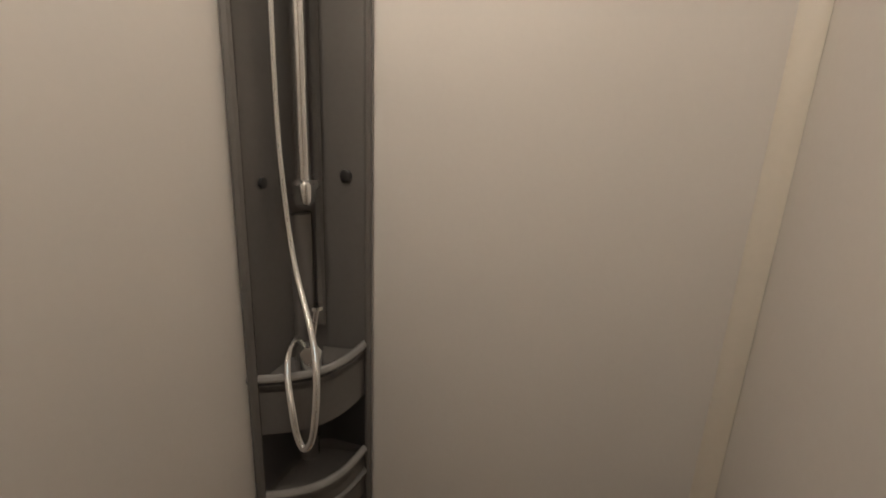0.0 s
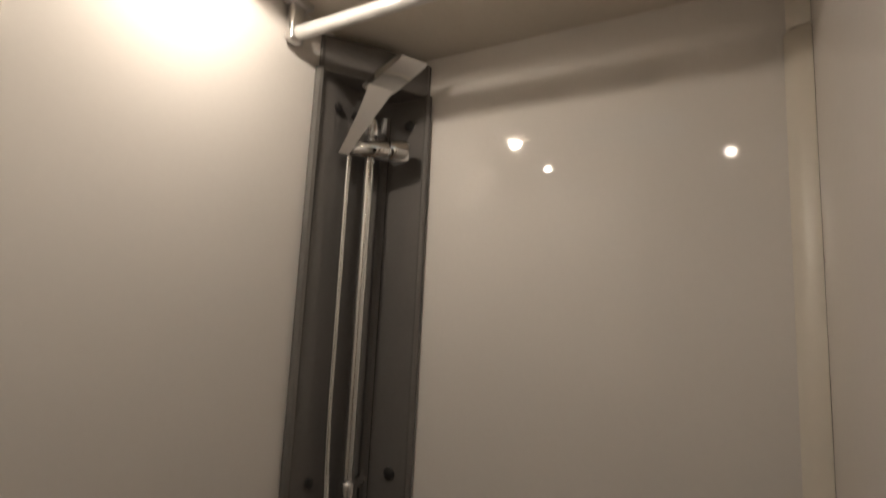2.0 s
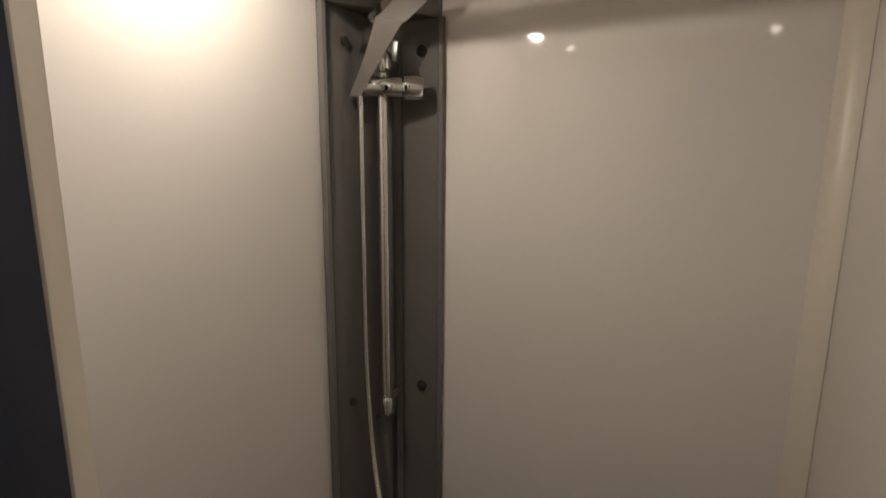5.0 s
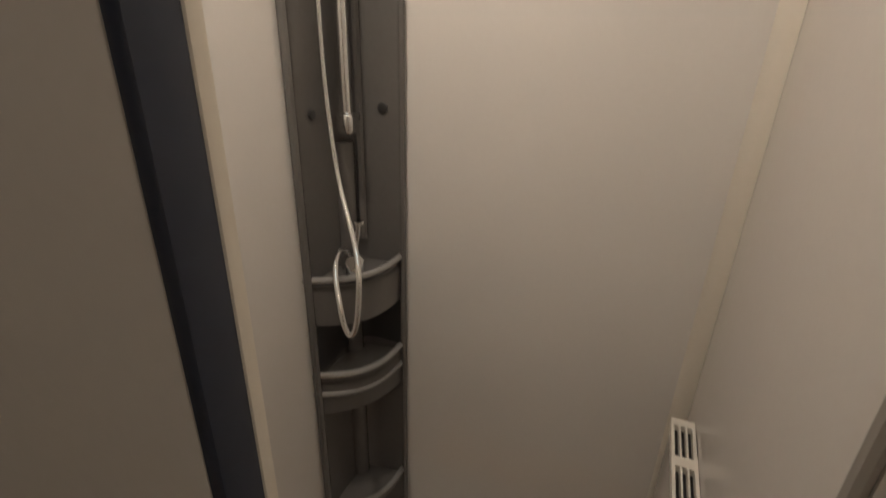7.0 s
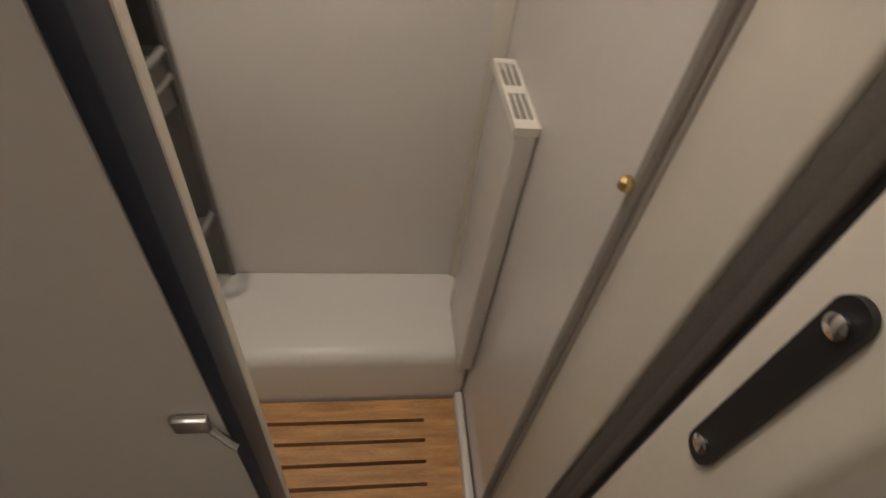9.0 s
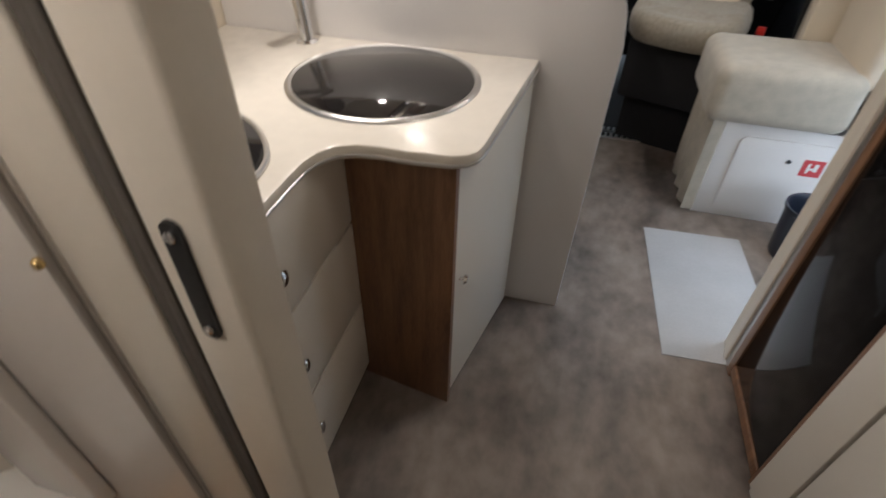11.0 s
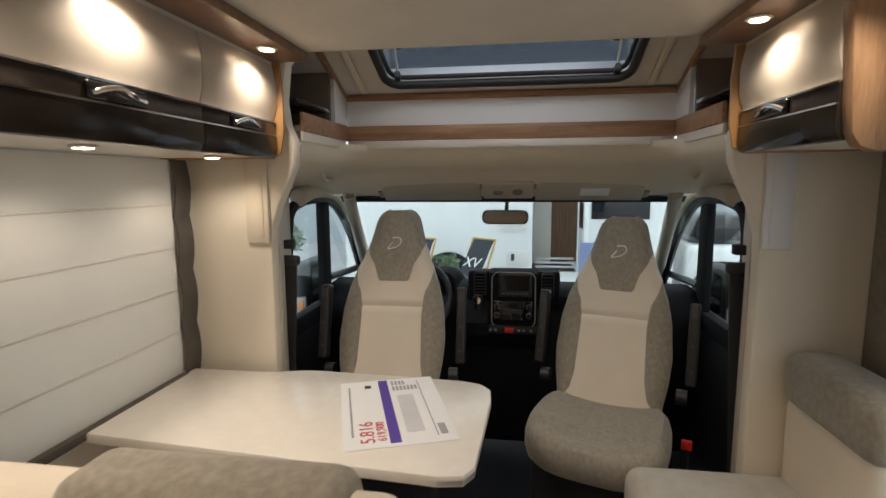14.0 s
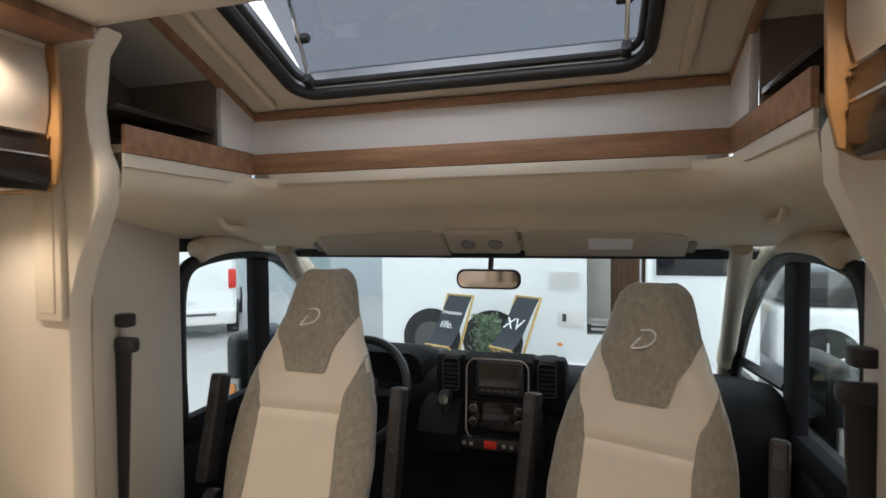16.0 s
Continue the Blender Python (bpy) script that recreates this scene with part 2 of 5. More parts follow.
def disc(cx, cy, rx, ry=None, n=32):
    ry = ry or rx
    return [(cx + rx * math.cos(2 * math.pi * k / n), cy + ry * math.sin(2 * math.pi * k / n)) for k in range(n)]


def smooth_path(pts, n=6):
    """Catmull-Rom points between the given ones."""
    out, ps = [], [Vector(p) for p in pts]
    ps = [2 * ps[0] - ps[1]] + ps + [2 * ps[-1] - ps[-2]]
    for i in range(1, len(ps) - 2):
        a, b, c, d = ps[i - 1 : i + 3]
        for k in range(n):
            t = k / n
            out.append(0.5 * (2 * b + (c - a) * t + (2 * a - 5 * b + 4 * c - d) * t**2 + (3 * b - a - 3 * c + d) * t**3))
    return out + [ps[-2]]


def tube(pts, r, n=10, flat=1.0, closed=False):
    b, rings = bmesh.new(), []
    pts = [Vector(p) for p in pts]
    up = None
    for i, p in enumerate(pts):
        if closed:
            d = pts[(i + 1) % len(pts)] - pts[i - 1]
        else:
            d = pts[min(i + 1, len(pts) - 1)] - pts[max(i - 1, 0)]
        d.normalize()
        if up is None:
            up = d.orthogonal().normalized()
        up = (up - d * up.dot(d)).normalized()
        side = d.cross(up)
        rings.append([b.verts.new(p + r * (math.cos(2 * math.pi * k / n) * up + flat * math.sin(2 * math.pi * k / n) * side)) for k in range(n)])
    m = len(rings)
    for i in range(m if closed else m - 1):
        a, c = rings[i], rings[(i + 1) % m]
        for k in range(n):
            b.faces.new((a[k], a[(k + 1) % n], c[(k + 1) % n], c[k]))
    if not closed:
        b.faces.new(rings[0][::-1])
        b.faces.new(rings[-1])
    bmesh.ops.recalc_face_normals(b, faces=b.faces)
    return b


def lathe(profile, at, axis="z", n=28):
    """(radius, height) points turned about an axis through at."""
    b, rings = bmesh.new(), []
    for r, h in profile:
        ring = []
        for k in range(n):
            c, s = r * math.cos(2 * math.pi * k / n), r * math.sin(2 * math.pi * k / n)
            v = {"z": (c, s, h), "x": (h, c, s), "y": (c, h, s)}[axis]
            ring.append(b.verts.new(Vector(at) + Vector(v)))
        rings.append(ring)
    for a, c in zip(rings, rings[1:]):
        for k in range(n):
            b.faces.new((a[k], a[(k + 1) % n], c[(k + 1) % n], c[k]))
    b.faces.new(rings[0][::-1])
    b.faces.new(rings[-1])
    bmesh.ops.recalc_face_normals(b, faces=b.faces)
    return b


def loft(sections):
    """Rings of equal length joined into one closed body."""
    b = bmesh.new()
    rings = [[b.verts.new(p) for p in s] for s in sections]
    n = len(rings[0])
    for a, c in zip(rings, rings[1:]):
        for k in range(n):
            b.faces.new((a[k], a[(k + 1) % n], c[(k + 1) % n], c[k]))
    b.faces.new(rings[0][::-1])
    b.faces.new(rings[-1])
    bmesh.ops.recalc_face_normals(b, faces=b.faces)
    return b


def holed(x0, x1, y0, y1, holes):
    """Rectangles that fill a field but for its holes, as (x0, x1, y0, y1)."""
    xs = sorted({x0, x1, *[v for h in holes for v in h[:2]]})
    ys = sorted({y0, y1, *[v for h in holes for v in h[2:]]})
    out = []
    for a, c in zip(xs, xs[1:]):
        for d, e in zip(ys, ys[1:]):
            if not any(h[0] <= a and c <= h[1] and h[2] <= d and e <= h[3] for h in holes):
                out.append((a, c, d, e))
    return out


def turned(b, m):
    bmesh.ops.transform(b, matrix=m, verts=b.verts)
    return b


def sheet_mesh(name, b, material, sharp=38):
    for f in b.faces:
        f.smooth = True
    for e in b.edges:
        if len(e.link_faces) == 2 and e.calc_face_angle(0) > radians(sharp):
            e.smooth = False
    me = bpy.data.meshes.new(name)
    b.to_mesh(me)
    b.free()
    me.materials.append(material)
    return me


def part(name, b, material, parent=None, label=""):
    ob = new(name, sheet_mesh(name, b, material))
    if parent:
        ob.parent = parent
        ob.matrix_parent_inverse = parent.matrix_world.inverted()
    if label:
        tagged(ob, label)
    return ob


def thing(name, at, label, category, group=""):
    ob = new(name)
    ob.location = at
    ob.matrix_world = Matrix.Translation(at)
    ob.empty_display_size = 0.1
    return tagged(ob, label, category, group)


def setting(name, b, material, label=""):
    return tagged(part(name, b, material), label, "", "", "structure")


def words(text, size, m, material, parent, name="lettering", depth=0.0006, width=None):
    """Letters as a mesh of their own, laid in the plane of the pose m."""
    cu = bpy.data.curves.new(name, "FONT")
    cu.body, cu.size, cu.extrude, cu.align_x, cu.align_y = text, size, depth, "CENTER", "CENTER"
    tmp = bpy.data.objects.new(name, cu)
    scene.collection.objects.link(tmp)
    bpy.context.view_layer.update()
    me = bpy.data.meshes.new_from_object(tmp.evaluated_get(bpy.context.evaluated_depsgraph_get()))
    bpy.data.objects.remove(tmp)
    bpy.data.curves.remove(cu)
    me.transform(m)
    me.materials.clear()
    me.materials.append(material)
    ob = new(name, me)
    if parent:
        ob.parent = parent
        ob.matrix_parent_inverse = parent.matrix_world.inverted()
    return ob

before = set(bpy.data.objects)
# ---- shower cubicle ----
SX0, SX1, SY0, SY1, SZ = -1.10, -0.565, 0.0, 0.62, 2.0
setting("wall_shower_back", bx(-1.16, SX0, -0.04, 0.84, 0, 2.06), SHOWER_WALL, "glossy off-white shower back wall")
setting("wall_shower_rear", bx(SX0, -0.575, -0.04, SY0, 0, 2.06), SHOWER_WALL, "glossy off-white shower side wall")
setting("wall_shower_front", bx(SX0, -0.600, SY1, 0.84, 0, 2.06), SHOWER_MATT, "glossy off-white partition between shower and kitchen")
sky = (-0.785, -0.50, 0.232, 0.47)
setting("ceiling_shower", join(*[bx(a, b, c, d, SZ, 2.05) for a, b, c, d in holed(SX0, -0.48, -0.04, 0.84, [(-0.795, -0.49, 0.222, 0.48)])]), CEILING, "warm white shower ceiling panel")
setting("trim_wall_end", bx(-0.575, -0.555, -0.035, 0.005, 0, 2.0, 0.004), TRIM_BEIGE, "beige vertical end trim of the shower wall")
setting("trim_shower_corner", ext([(-1.0996, 0.594), (-1.093, 0.597), (-1.083, 0.609), (-1.0805, 0.6196), (-1.0996, 0.6196)], "z", 0.35, 1.93, 0.002), TRIM_BEIGE, "beige corner trim strip")
setting("trim_shower_corner_top", ext([(-1.0996, 0.597), (-1.093, 0.600), (-1.085, 0.611), (-1.083, 0.6196), (-1.0996, 0.6196)], "z", 1.932, 1.998, 0.002), TRIM_BEIGE)
# tray
tray = thing("shower_tray", (-0.85, 0.3, 0.0), "white moulded shower tray with a raised ledge", "shower tray")
part("ledge", ext([(-1.098, 0.002), (-1.098, 0.357), (-0.905, 0.357), (-0.888, 0.353), (-0.877, 0.342), (-0.872, 0.325), (-0.866, 0.002)], "y", 0.003, 0.618, 0.004), TRAY_WHITE, tray)
part("basin", join(bx(-0.865, -0.60, 0.003, 0.618, 0.004, 0.15, 0.004), bx(-0.865, -0.60, 0.003, 0.022, 0.15, 0.225, 0.006), bx(-0.865, -0.60, 0.600, 0.618, 0.15, 0.225, 0.006)), TRAY_WHITE, tray)
part("threshold", bx(-0.60, -0.556, 0.003, 0.618, 0.004, 0.19, 0.008), TRAY_WHITE, tray)
duck = thing("duckboard", (-0.73, 0.3, 0.152), "golden wooden duckboard with slots lying in the shower tray", "duckboard")
slots = [(-0.815 + 0.045 * k, -0.807 + 0.045 * k, 0.10, 0.53) for k in range(5)]
part("board", join(*[bx(a, b, c, d, 0.152, 0.20) for a, b, c, d in holed(-0.860, -0.605, 0.03, 0.60, slots)]), DUCK_WOOD, duck)
for k, s in enumerate(slots):
    part("slot_liner", bx(s[0] - 0.001, s[1] + 0.001, s[2], s[3], 0.1525, 0.17), TRAY_WHITE, duck)

# corner column with shelves
column = thing("shower_column", (-1.05, 0.05, 0.35), "dark grey plastic shower corner column with moulded shelves", "shower column")
CR, CL = (-1.099, 0.104), (-0.945, 0.001)


def column_back(z0, z1, d):
    """A sheet that follows the corner at distance d from both walls."""
    pts = [(-1.0995 + d, 0.104), (-1.0995 + d, 0.045)]
    pts += [(-1.0995 + d + 0.038 - 0.038 * math.cos(radians(a)), d + 0.038 - 0.038 * math.sin(radians(a))) for a in (10, 25, 40, 55, 70, 80)]
    pts += [(-1.04, d), (-0.945, d)]
    return ext(pts + [(-0.945, 0.0008), (-1.0992, 0.0008), (-1.0992, 0.104)], "z", z0, z1)


part("back_panel", column_back(0.359, 1.985, 0.006), COLUMN_GREY, column)
part("lip", join(tube([(CR[0] + 0.006, CR[1] + 0.002, z) for z in (0.36, 1.0, 1.93)], 0.006, 8), tube([(CL[0] + 0.003, CL[1] + 0.006, z) for z in (0.36, 1.0, 1.93)], 0.007, 8)), COLUMN_GREY, column)
part("top_cap", ext([CR, (-1.02, 0.062), CL, (-1.099, 0.001)], "z", 1.93, 1.988, 0.003), COLUMN_GREY, column)
part("spine", join(tube([(-1.062, 0.012, 0.36), (-1.062, 0.012, 1.28)], 0.018, 10), tube([(-1.085, 0.03, 1.10), (-1.085, 0.03, 1.90)], 0.008, 8)), COLUMN_GREY, column)


def bow(front, z):
    out = []
    for k in range(15):
        u = k / 14
        x, y = CR[0] + 0.004 + (CL[0] - CR[0]) * u, CR[1] - 0.003 + (CL[1] - CR[1]) * u
        d = front * math.sin(math.pi * u)
        out.append((x + 0.56 * d, y + 0.83 * d, z))
    return out


def shelf(z, front):
    return ext([p[:2] for p in bow(front, 0)] + [(-1.08, 0.012)], "z", z - 0.012, z, 0.002)


for z, front in ((1.073, 0.035), (0.881, 0.035), (0.547, 0.035)):
    part("shelf", shelf(z - 0.012, front), COLUMN_GREY, column)
    part("shelf_rim", tube(bow(front, z), 0.006, 8), RIM_GREY, column, "pale glossy rolled shelf rim")
part("shelf_rim", tube(bow(0.032, 0.838), 0.006, 8), RIM_GREY, column)


def fascia(z0, z1, front, t=0.005):
    o, i = [p[:2] for p in bow(front, 0)], [p[:2] for p in bow(front - t, 0)]
    return ext(o + i[::-1], "z", z0, z1)


part("fascia", fascia(0.985, 1.062, 0.035), COLUMN_GREY, column)
part("fascia", fascia(0.825, 0.875, 0.035), COLUMN_GREY, column)
part("fascia", fascia(0.79, 0.825, 0.026), COLUMN_GREY, column)
# near-black sheet, 4 mm in front of the grey back panel
part("niche_panel", column_back(0.885, 0.984, 0.010), NEAR_BLACK, column, "near-black sheet between shelf and fascia")
for z in (1.334, 1.885):
    part("screw_cap", lathe([(0.009, 0), (0.009, 0.004), (0.006, 0.006)], (-1.094, 0.072, z), "x", 14), NEAR_BLACK, column)
    part("screw_cap", lathe([(0.007, 0), (0.007, 0.004)], (-0.985, 0.008, z), "y", 14), NEAR_BLACK, column)

rail = thing("shower_set", (-1.055, 0.035, 1.28), "chrome shower rail with hand shower, hose and mixer tap", "shower")
part("rail", tube([(-1.032, 0.040, 1.31), (-1.032, 0.040, 1.86)], 0.0085, 14), CHROME, rail)
part("rail_end", join(bx(-1.045, -1.019, 0.027, 0.053, 1.299, 1.335, 0.008, 3), bx(-1.085, -1.04, 0.012, 0.036, 1.312, 1.328, 0.004)), CHROME, rail)
part("rail_end", join(bx(-1.045, -1.019, 0.027, 0.053, 1.845, 1.878, 0.008, 3), bx(-1.085, -1.04, 0.012, 0.036, 1.852, 1.870, 0.004)), CHROME, rail)
part("slider", turned(join(lathe([(0.013, -0.035), (0.016, -0.028), (0.016, 0.024), (0.013, 0.03)], (0, 0, 0), "x", 18), lathe([(0.019, 0.03), (0.019, 0.052), (0.015, 0.058)], (0, 0, 0), "x", 18)), pose(-1.028, 0.046, 1.826, 0, 0, 123)), CHROME, rail)
head_dir = Vector((-0.10, 0.46, 0.88)).normalized()
h0 = Vector((-0.992, 0.034, 1.838))
part("hand_shower", loft([[h0 + head_dir * s + Vector((0.87, -0.49, 0)) * w * c + (head_dir.cross(Vector((0.87, -0.49, 0)))) * t * d for c, d in ((-1, -1), (1, -1), (1, 1), (-1, 1))] for s, w, t in ((-0.03, 0.008, 0.007), (0.0, 0.010, 0.009), (0.04, 0.014, 0.010), (0.075, 0.019, 0.010), (0.085, 0.021, 0.009))]), CHROME, rail)
hd = Vector((-0.12, 0.80, 0.58)).normalized()
h1 = h0 + head_dir * 0.083
hs = Vector((0.87, -0.49, 0))
part("shower_head", loft([[h1 + hd * s + hs * 0.022 * c + hs.cross(hd) * t * d for c, d in ((-1, -1), (1, -1), (1, 1), (-1, 1))] for s, t in ((-0.005, 0.007), (0.015, 0.009), (0.062, 0.008), (0.07, 0.004))]), CHROME, rail)
part("hose", tube(smooth_path([(-0.998, 0.026, 1.81), (-1.0, 0.024, 1.70), (-1.0, 0.024, 1.598), (-1.0, 0.025, 1.394), (-0.985, 0.048, 1.248), (-0.95, 0.093, 1.159), (-0.92, 0.117, 1.118), (-0.905, 0.122, 1.067), (-0.901, 0.118, 1.035), (-0.902, 0.107, 1.021), (-0.905, 0.096, 1.035), (-0.912, 0.086, 1.065), (-0.935, 0.066, 1.098), (-0.96, 0.053, 1.119), (-0.985, 0.049, 1.122), (-1.0, 0.052, 1.106)], 8), 0.0045, 10), CHROME, rail, "ribbed chrome shower hose")
part("mixer", join(lathe([(0.018, 0.0), (0.020, 0.01), (0.020, 0.032), (0.011, 0.042)], (-1.004, 0.056, 1.066), "z", 20), tube([(-1.004, 0.056, 1.098), (-0.985, 0.066, 1.100)], 0.011, 12)), CHROME, rail)
part("lever", join(tube([(-1.0, 0.060, 1.095), (-0.993, 0.076, 1.170)], 0.005, 10), lathe([(0.009, 0), (0.009, 0.005)], (-0.992, 0.077, 1.169), "z", 14)), CHROME, rail)

# heating outlet box
vent = thing("heater_outlet", (-0.93, 0.61, 0.35), "flat off-white heater outlet with slotted top", "air outlet")
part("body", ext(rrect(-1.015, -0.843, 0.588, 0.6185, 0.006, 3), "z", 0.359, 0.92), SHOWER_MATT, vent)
vh = [(-1.008 + 0.082 * i, -0.945 + 0.082 * i, 0.5905 + 0.0088 * j, 0.5968 + 0.0088 * j) for i in range(2) for j in range(3)]
part("grille", join(*[bx(a, b, c, d, 0.920, 0.932) for a, b, c, d in holed(-1.022, -0.843, 0.586, 0.619, vh)]), CREAM, vent)
# darkness inside the hollow duct, put in as a black sheet behind the slots
part("duct_shade", bx(-1.012, -0.855, 0.591, 0.616, 0.9195, 0.921), NEAR_BLACK, vent)

# curtain rail, ceiling lamp, skylight
crail = thing("curtain_rail", (-0.86, 0.3, 2.0), "satin white curtain rail hung from ceiling brackets", "curtain rail")
part("rod", tube([(-0.882, 0.012, 1.949), (-0.881, 0.610, 1.954)], 0.0095, 14), ROD_WHITE, crail)
for y, z in ((0.010, 1.936), (0.600, 1.941)):
    part("bracket", join(bx(-0.894, -0.869, y - 0.006, y + 0.010, z, 1.996, 0.005, 3), bx(-0.900, -0.860, y - 0.006, y + 0.018, 1.988, 1.999, 0.003)), ALU, crail)
dl = thing("ceiling_downlight", (-0.71, 0.11, 2.0), "round white downlight glowing warm in the shower ceiling", "downlight")
part("bezel", lathe([(0.028, 0.0), (0.039, -0.001), (0.042, -0.005), (0.039, -0.009), (0.029, -0.008)], (-0.71, 0.11, 2.0), "z", 32), TRAY_WHITE, dl)
part("lens", lathe([(0.028, -0.0085), (0.025, -0.0115), (0.016, -0.013)], (-0.71, 0.11, 2.0), "z", 24), SPOT_GLOW, dl)
sk = thing("roof_skylight", (-0.62, 0.33, 2.0), "small roof skylight with white frame and milky pane", "skylight")
part("frame", join(*[bx(a, b, c, d, 1.993, 2.10, 0.003) for a, b, c, d in holed(-0.812, -0.485, 0.205, 0.49, [sky])]), TRAY_WHITE, sk)
part("pane", bx(sky[0], sky[1], sky[2], sky[3], 2.09, 2.098), GLASS, sk)

# sliding door leaf and right-hand post
door = thing("sliding_door", (-0.443, -0.1, 0.0), "greige sliding bathroom door with dark navy leading edge, partly closed", "door")
part("leaf", bx(-0.452, -0.434, -0.55, 0.349, 0.012, 1.98, 0.001), DOOR_PANEL, door)
part("edge_strip", bx(-0.4522, -0.4338, 0.3495, 0.357, 0.012, 1.98, 0.001), NAVY, door, "dark navy edge strip")
part("seal", bx(-0.459, -0.4525, 0.335, 0.3575, 0.012, 1.98, 0.001), TRIM_BEIGE, door)
part("latch", join(bx(-0.4337, -0.429, 0.329, 0.345, 1.03, 1.042, 0.0015), tube([(-0.4315, 0.343, 1.032), (-0.429, 0.353, 1.015)], 0.002, 8)), ALU, door)
# the whole cubicle stands 11.5 cm further aft
for ob in set(bpy.data.objects) - before:
    if ob.parent is None:
        ob.matrix_basis = pose(0, -0.115, 0) @ ob.matrix_basis
# the fitting at (0.25, 0.95) is made up to go with the added third lamp
for cx, cy in ((-0.40, -0.02), (-0.40, 0.44), (0.25, 0.95)):
    cd = thing("corridor_downlight", (cx, cy, 2.03), "round white downlight glowing warm in the corridor ceiling, the foremost one added out of view", "downlight", "corridor downlights")
    part("bezel", lathe([(0.014, 0.0), (0.024, -0.001), (0.027, -0.005), (0.024, -0.009), (0.013, -0.008)], (cx, cy, 2.03), "z", 28), TRAY_WHITE, cd)
    part("lens", lathe([(0.013, -0.0085), (0.011, -0.0105), (0.007, -0.0115)], (cx, cy, 2.03), "z", 20), SPOT_GLOW, cd)

post = thing("door_post", (-0.52, 0.62, 0.0), "beige aluminium closing post with black strike plate", "door post")
part("channel", bx(-0.5995, -0.508, 0.508, 0.66, 0.0, 1.998, 0.005, 3), TRIM_BEIGE, post)
part("brush_seal", bx(-0.5075, -0.487, 0.512, 0.568, 0, 1.998, 0.003), SEAL_BROWN, post, "grey-brown brush seal")
part("seal_lip", bx(-0.4865, -0.474, 0.507, 0.568, 0, 1.998, 0.003), SEAL_BROWN, post)
part("seal_gap", bx(-0.4735, -0.463, 0.512, 0.568, 0, 1.998, 0.001), RUBBER, post, "black rubber gap seal")
part("stile", bx(-0.4625, -0.385, 0.497, 0.572, 0, 1.998, 0.010, 3), TRIM_BEIGE, post)
plate = part("strike_plate", ext([(x, z) for x, z in rrect(-0.438, -0.418, 0.982, 1.130, 0.0098, 6)], "y", 0.4925, 0.4975), RUBBER, post, "black strike plate with chrome screws")
for z in (0.997, 1.115):
    part("screw", lathe([(0.006, 0), (0.006, -0.002), (0.004, -0.003)], (-0.428, 0.492, z), "y", 14), CHROME, plate)
brass = thing("guide_rod", (-0.606, 0.500, 0.0), "thin dark guide rod with a brass knob beside the shower opening", "rod")
part("rod", tube([(-0.606, 0.500, 0.19), (-0.606, 0.500, 1.98)], 0.006, 8), CAB_GREY, brass)
part("knob", lathe([(0.003, 0), (0.006, 0.003), (0.006, 0.010), (0.003, 0.013)], (-0.608, 0.491, 1.034), "z", 12), BRASS, brass)

# ---- living area shell ----
WX = -1.15
setting("floor", bx(-1.19, 1.16, -1.4, 3.0, -0.06, 0.0), FLOOR_VINYL, "grey-brown mottled wood-look vinyl floor")
kw, dw = (0.72, 1.30, 1.12, 1.60), (1.98, 2.72, 0.98, 1.70)
setting("wall_left", join(*[bx(-1.19, WX, a, b, c, d) for a, b, c, d in holed(0.70, 2.82, 0, 2.06, [kw, dw])]), WALL_CREAM, "cream side wall with two windows")
setting("wall_right", join(*[bx(1.12, 1.16, a, b, c, d) for a, b, c, d in holed(-1.4, 2.82, 0, 2.06, [(1.60, 2.30, 0.0, 1.92)])]), WALL_CREAM, "cream side wall with the open entrance doorway")
de = tagged(new("door_entrance"), "pale aluminium frame of the open entrance doorway", "door frame", "", "structure")
for y in (1.575, 2.30):
    part("jamb", bx(1.095, 1.165, y, y + 0.025, 0.0, 1.945, 0.004), ALU, de)
part("lintel", bx(1.095, 1.165, 1.601, 2.299, 1.92, 1.945, 0.004), ALU, de)
setting("wall_panel_right", bx(1.112, 1.119, 2.33, 2.79, 0.4, 1.72), WALL_STONE, "grey stone-look wall panel above the side bench")
setting("wall_rear", bx(-0.57, 1.16, -1.44, -1.40, 0, 2.06), WALL_CREAM)
setting("wall_rear_left", bx(-1.19, -0.53, -1.40, -0.157, 0, 2.06), DOOR_PANEL)
setting("ceiling", join(bx(-0.48, 0.66, -1.4, 0.70, 2.03, 2.07), bx(-0.70, 0.66, 0.70, 2.70, 2.03, 2.07), ext([(2.70, 2.03), (2.73, 2.033), (2.755, 2.05), (2.765, 2.08), (2.70, 2.08)], "x", -0.70, 0.66)), CEILING, "warm beige felt-covered ceiling")
setting("ceiling_side_left", bx(-1.19, -0.70, 0.66, 2.80, 2.03, 2.07), CEILING)
setting("ceiling_side_right", bx(0.66, 1.16, -1.4, 2.80, 2.03, 2.07), CEILING)
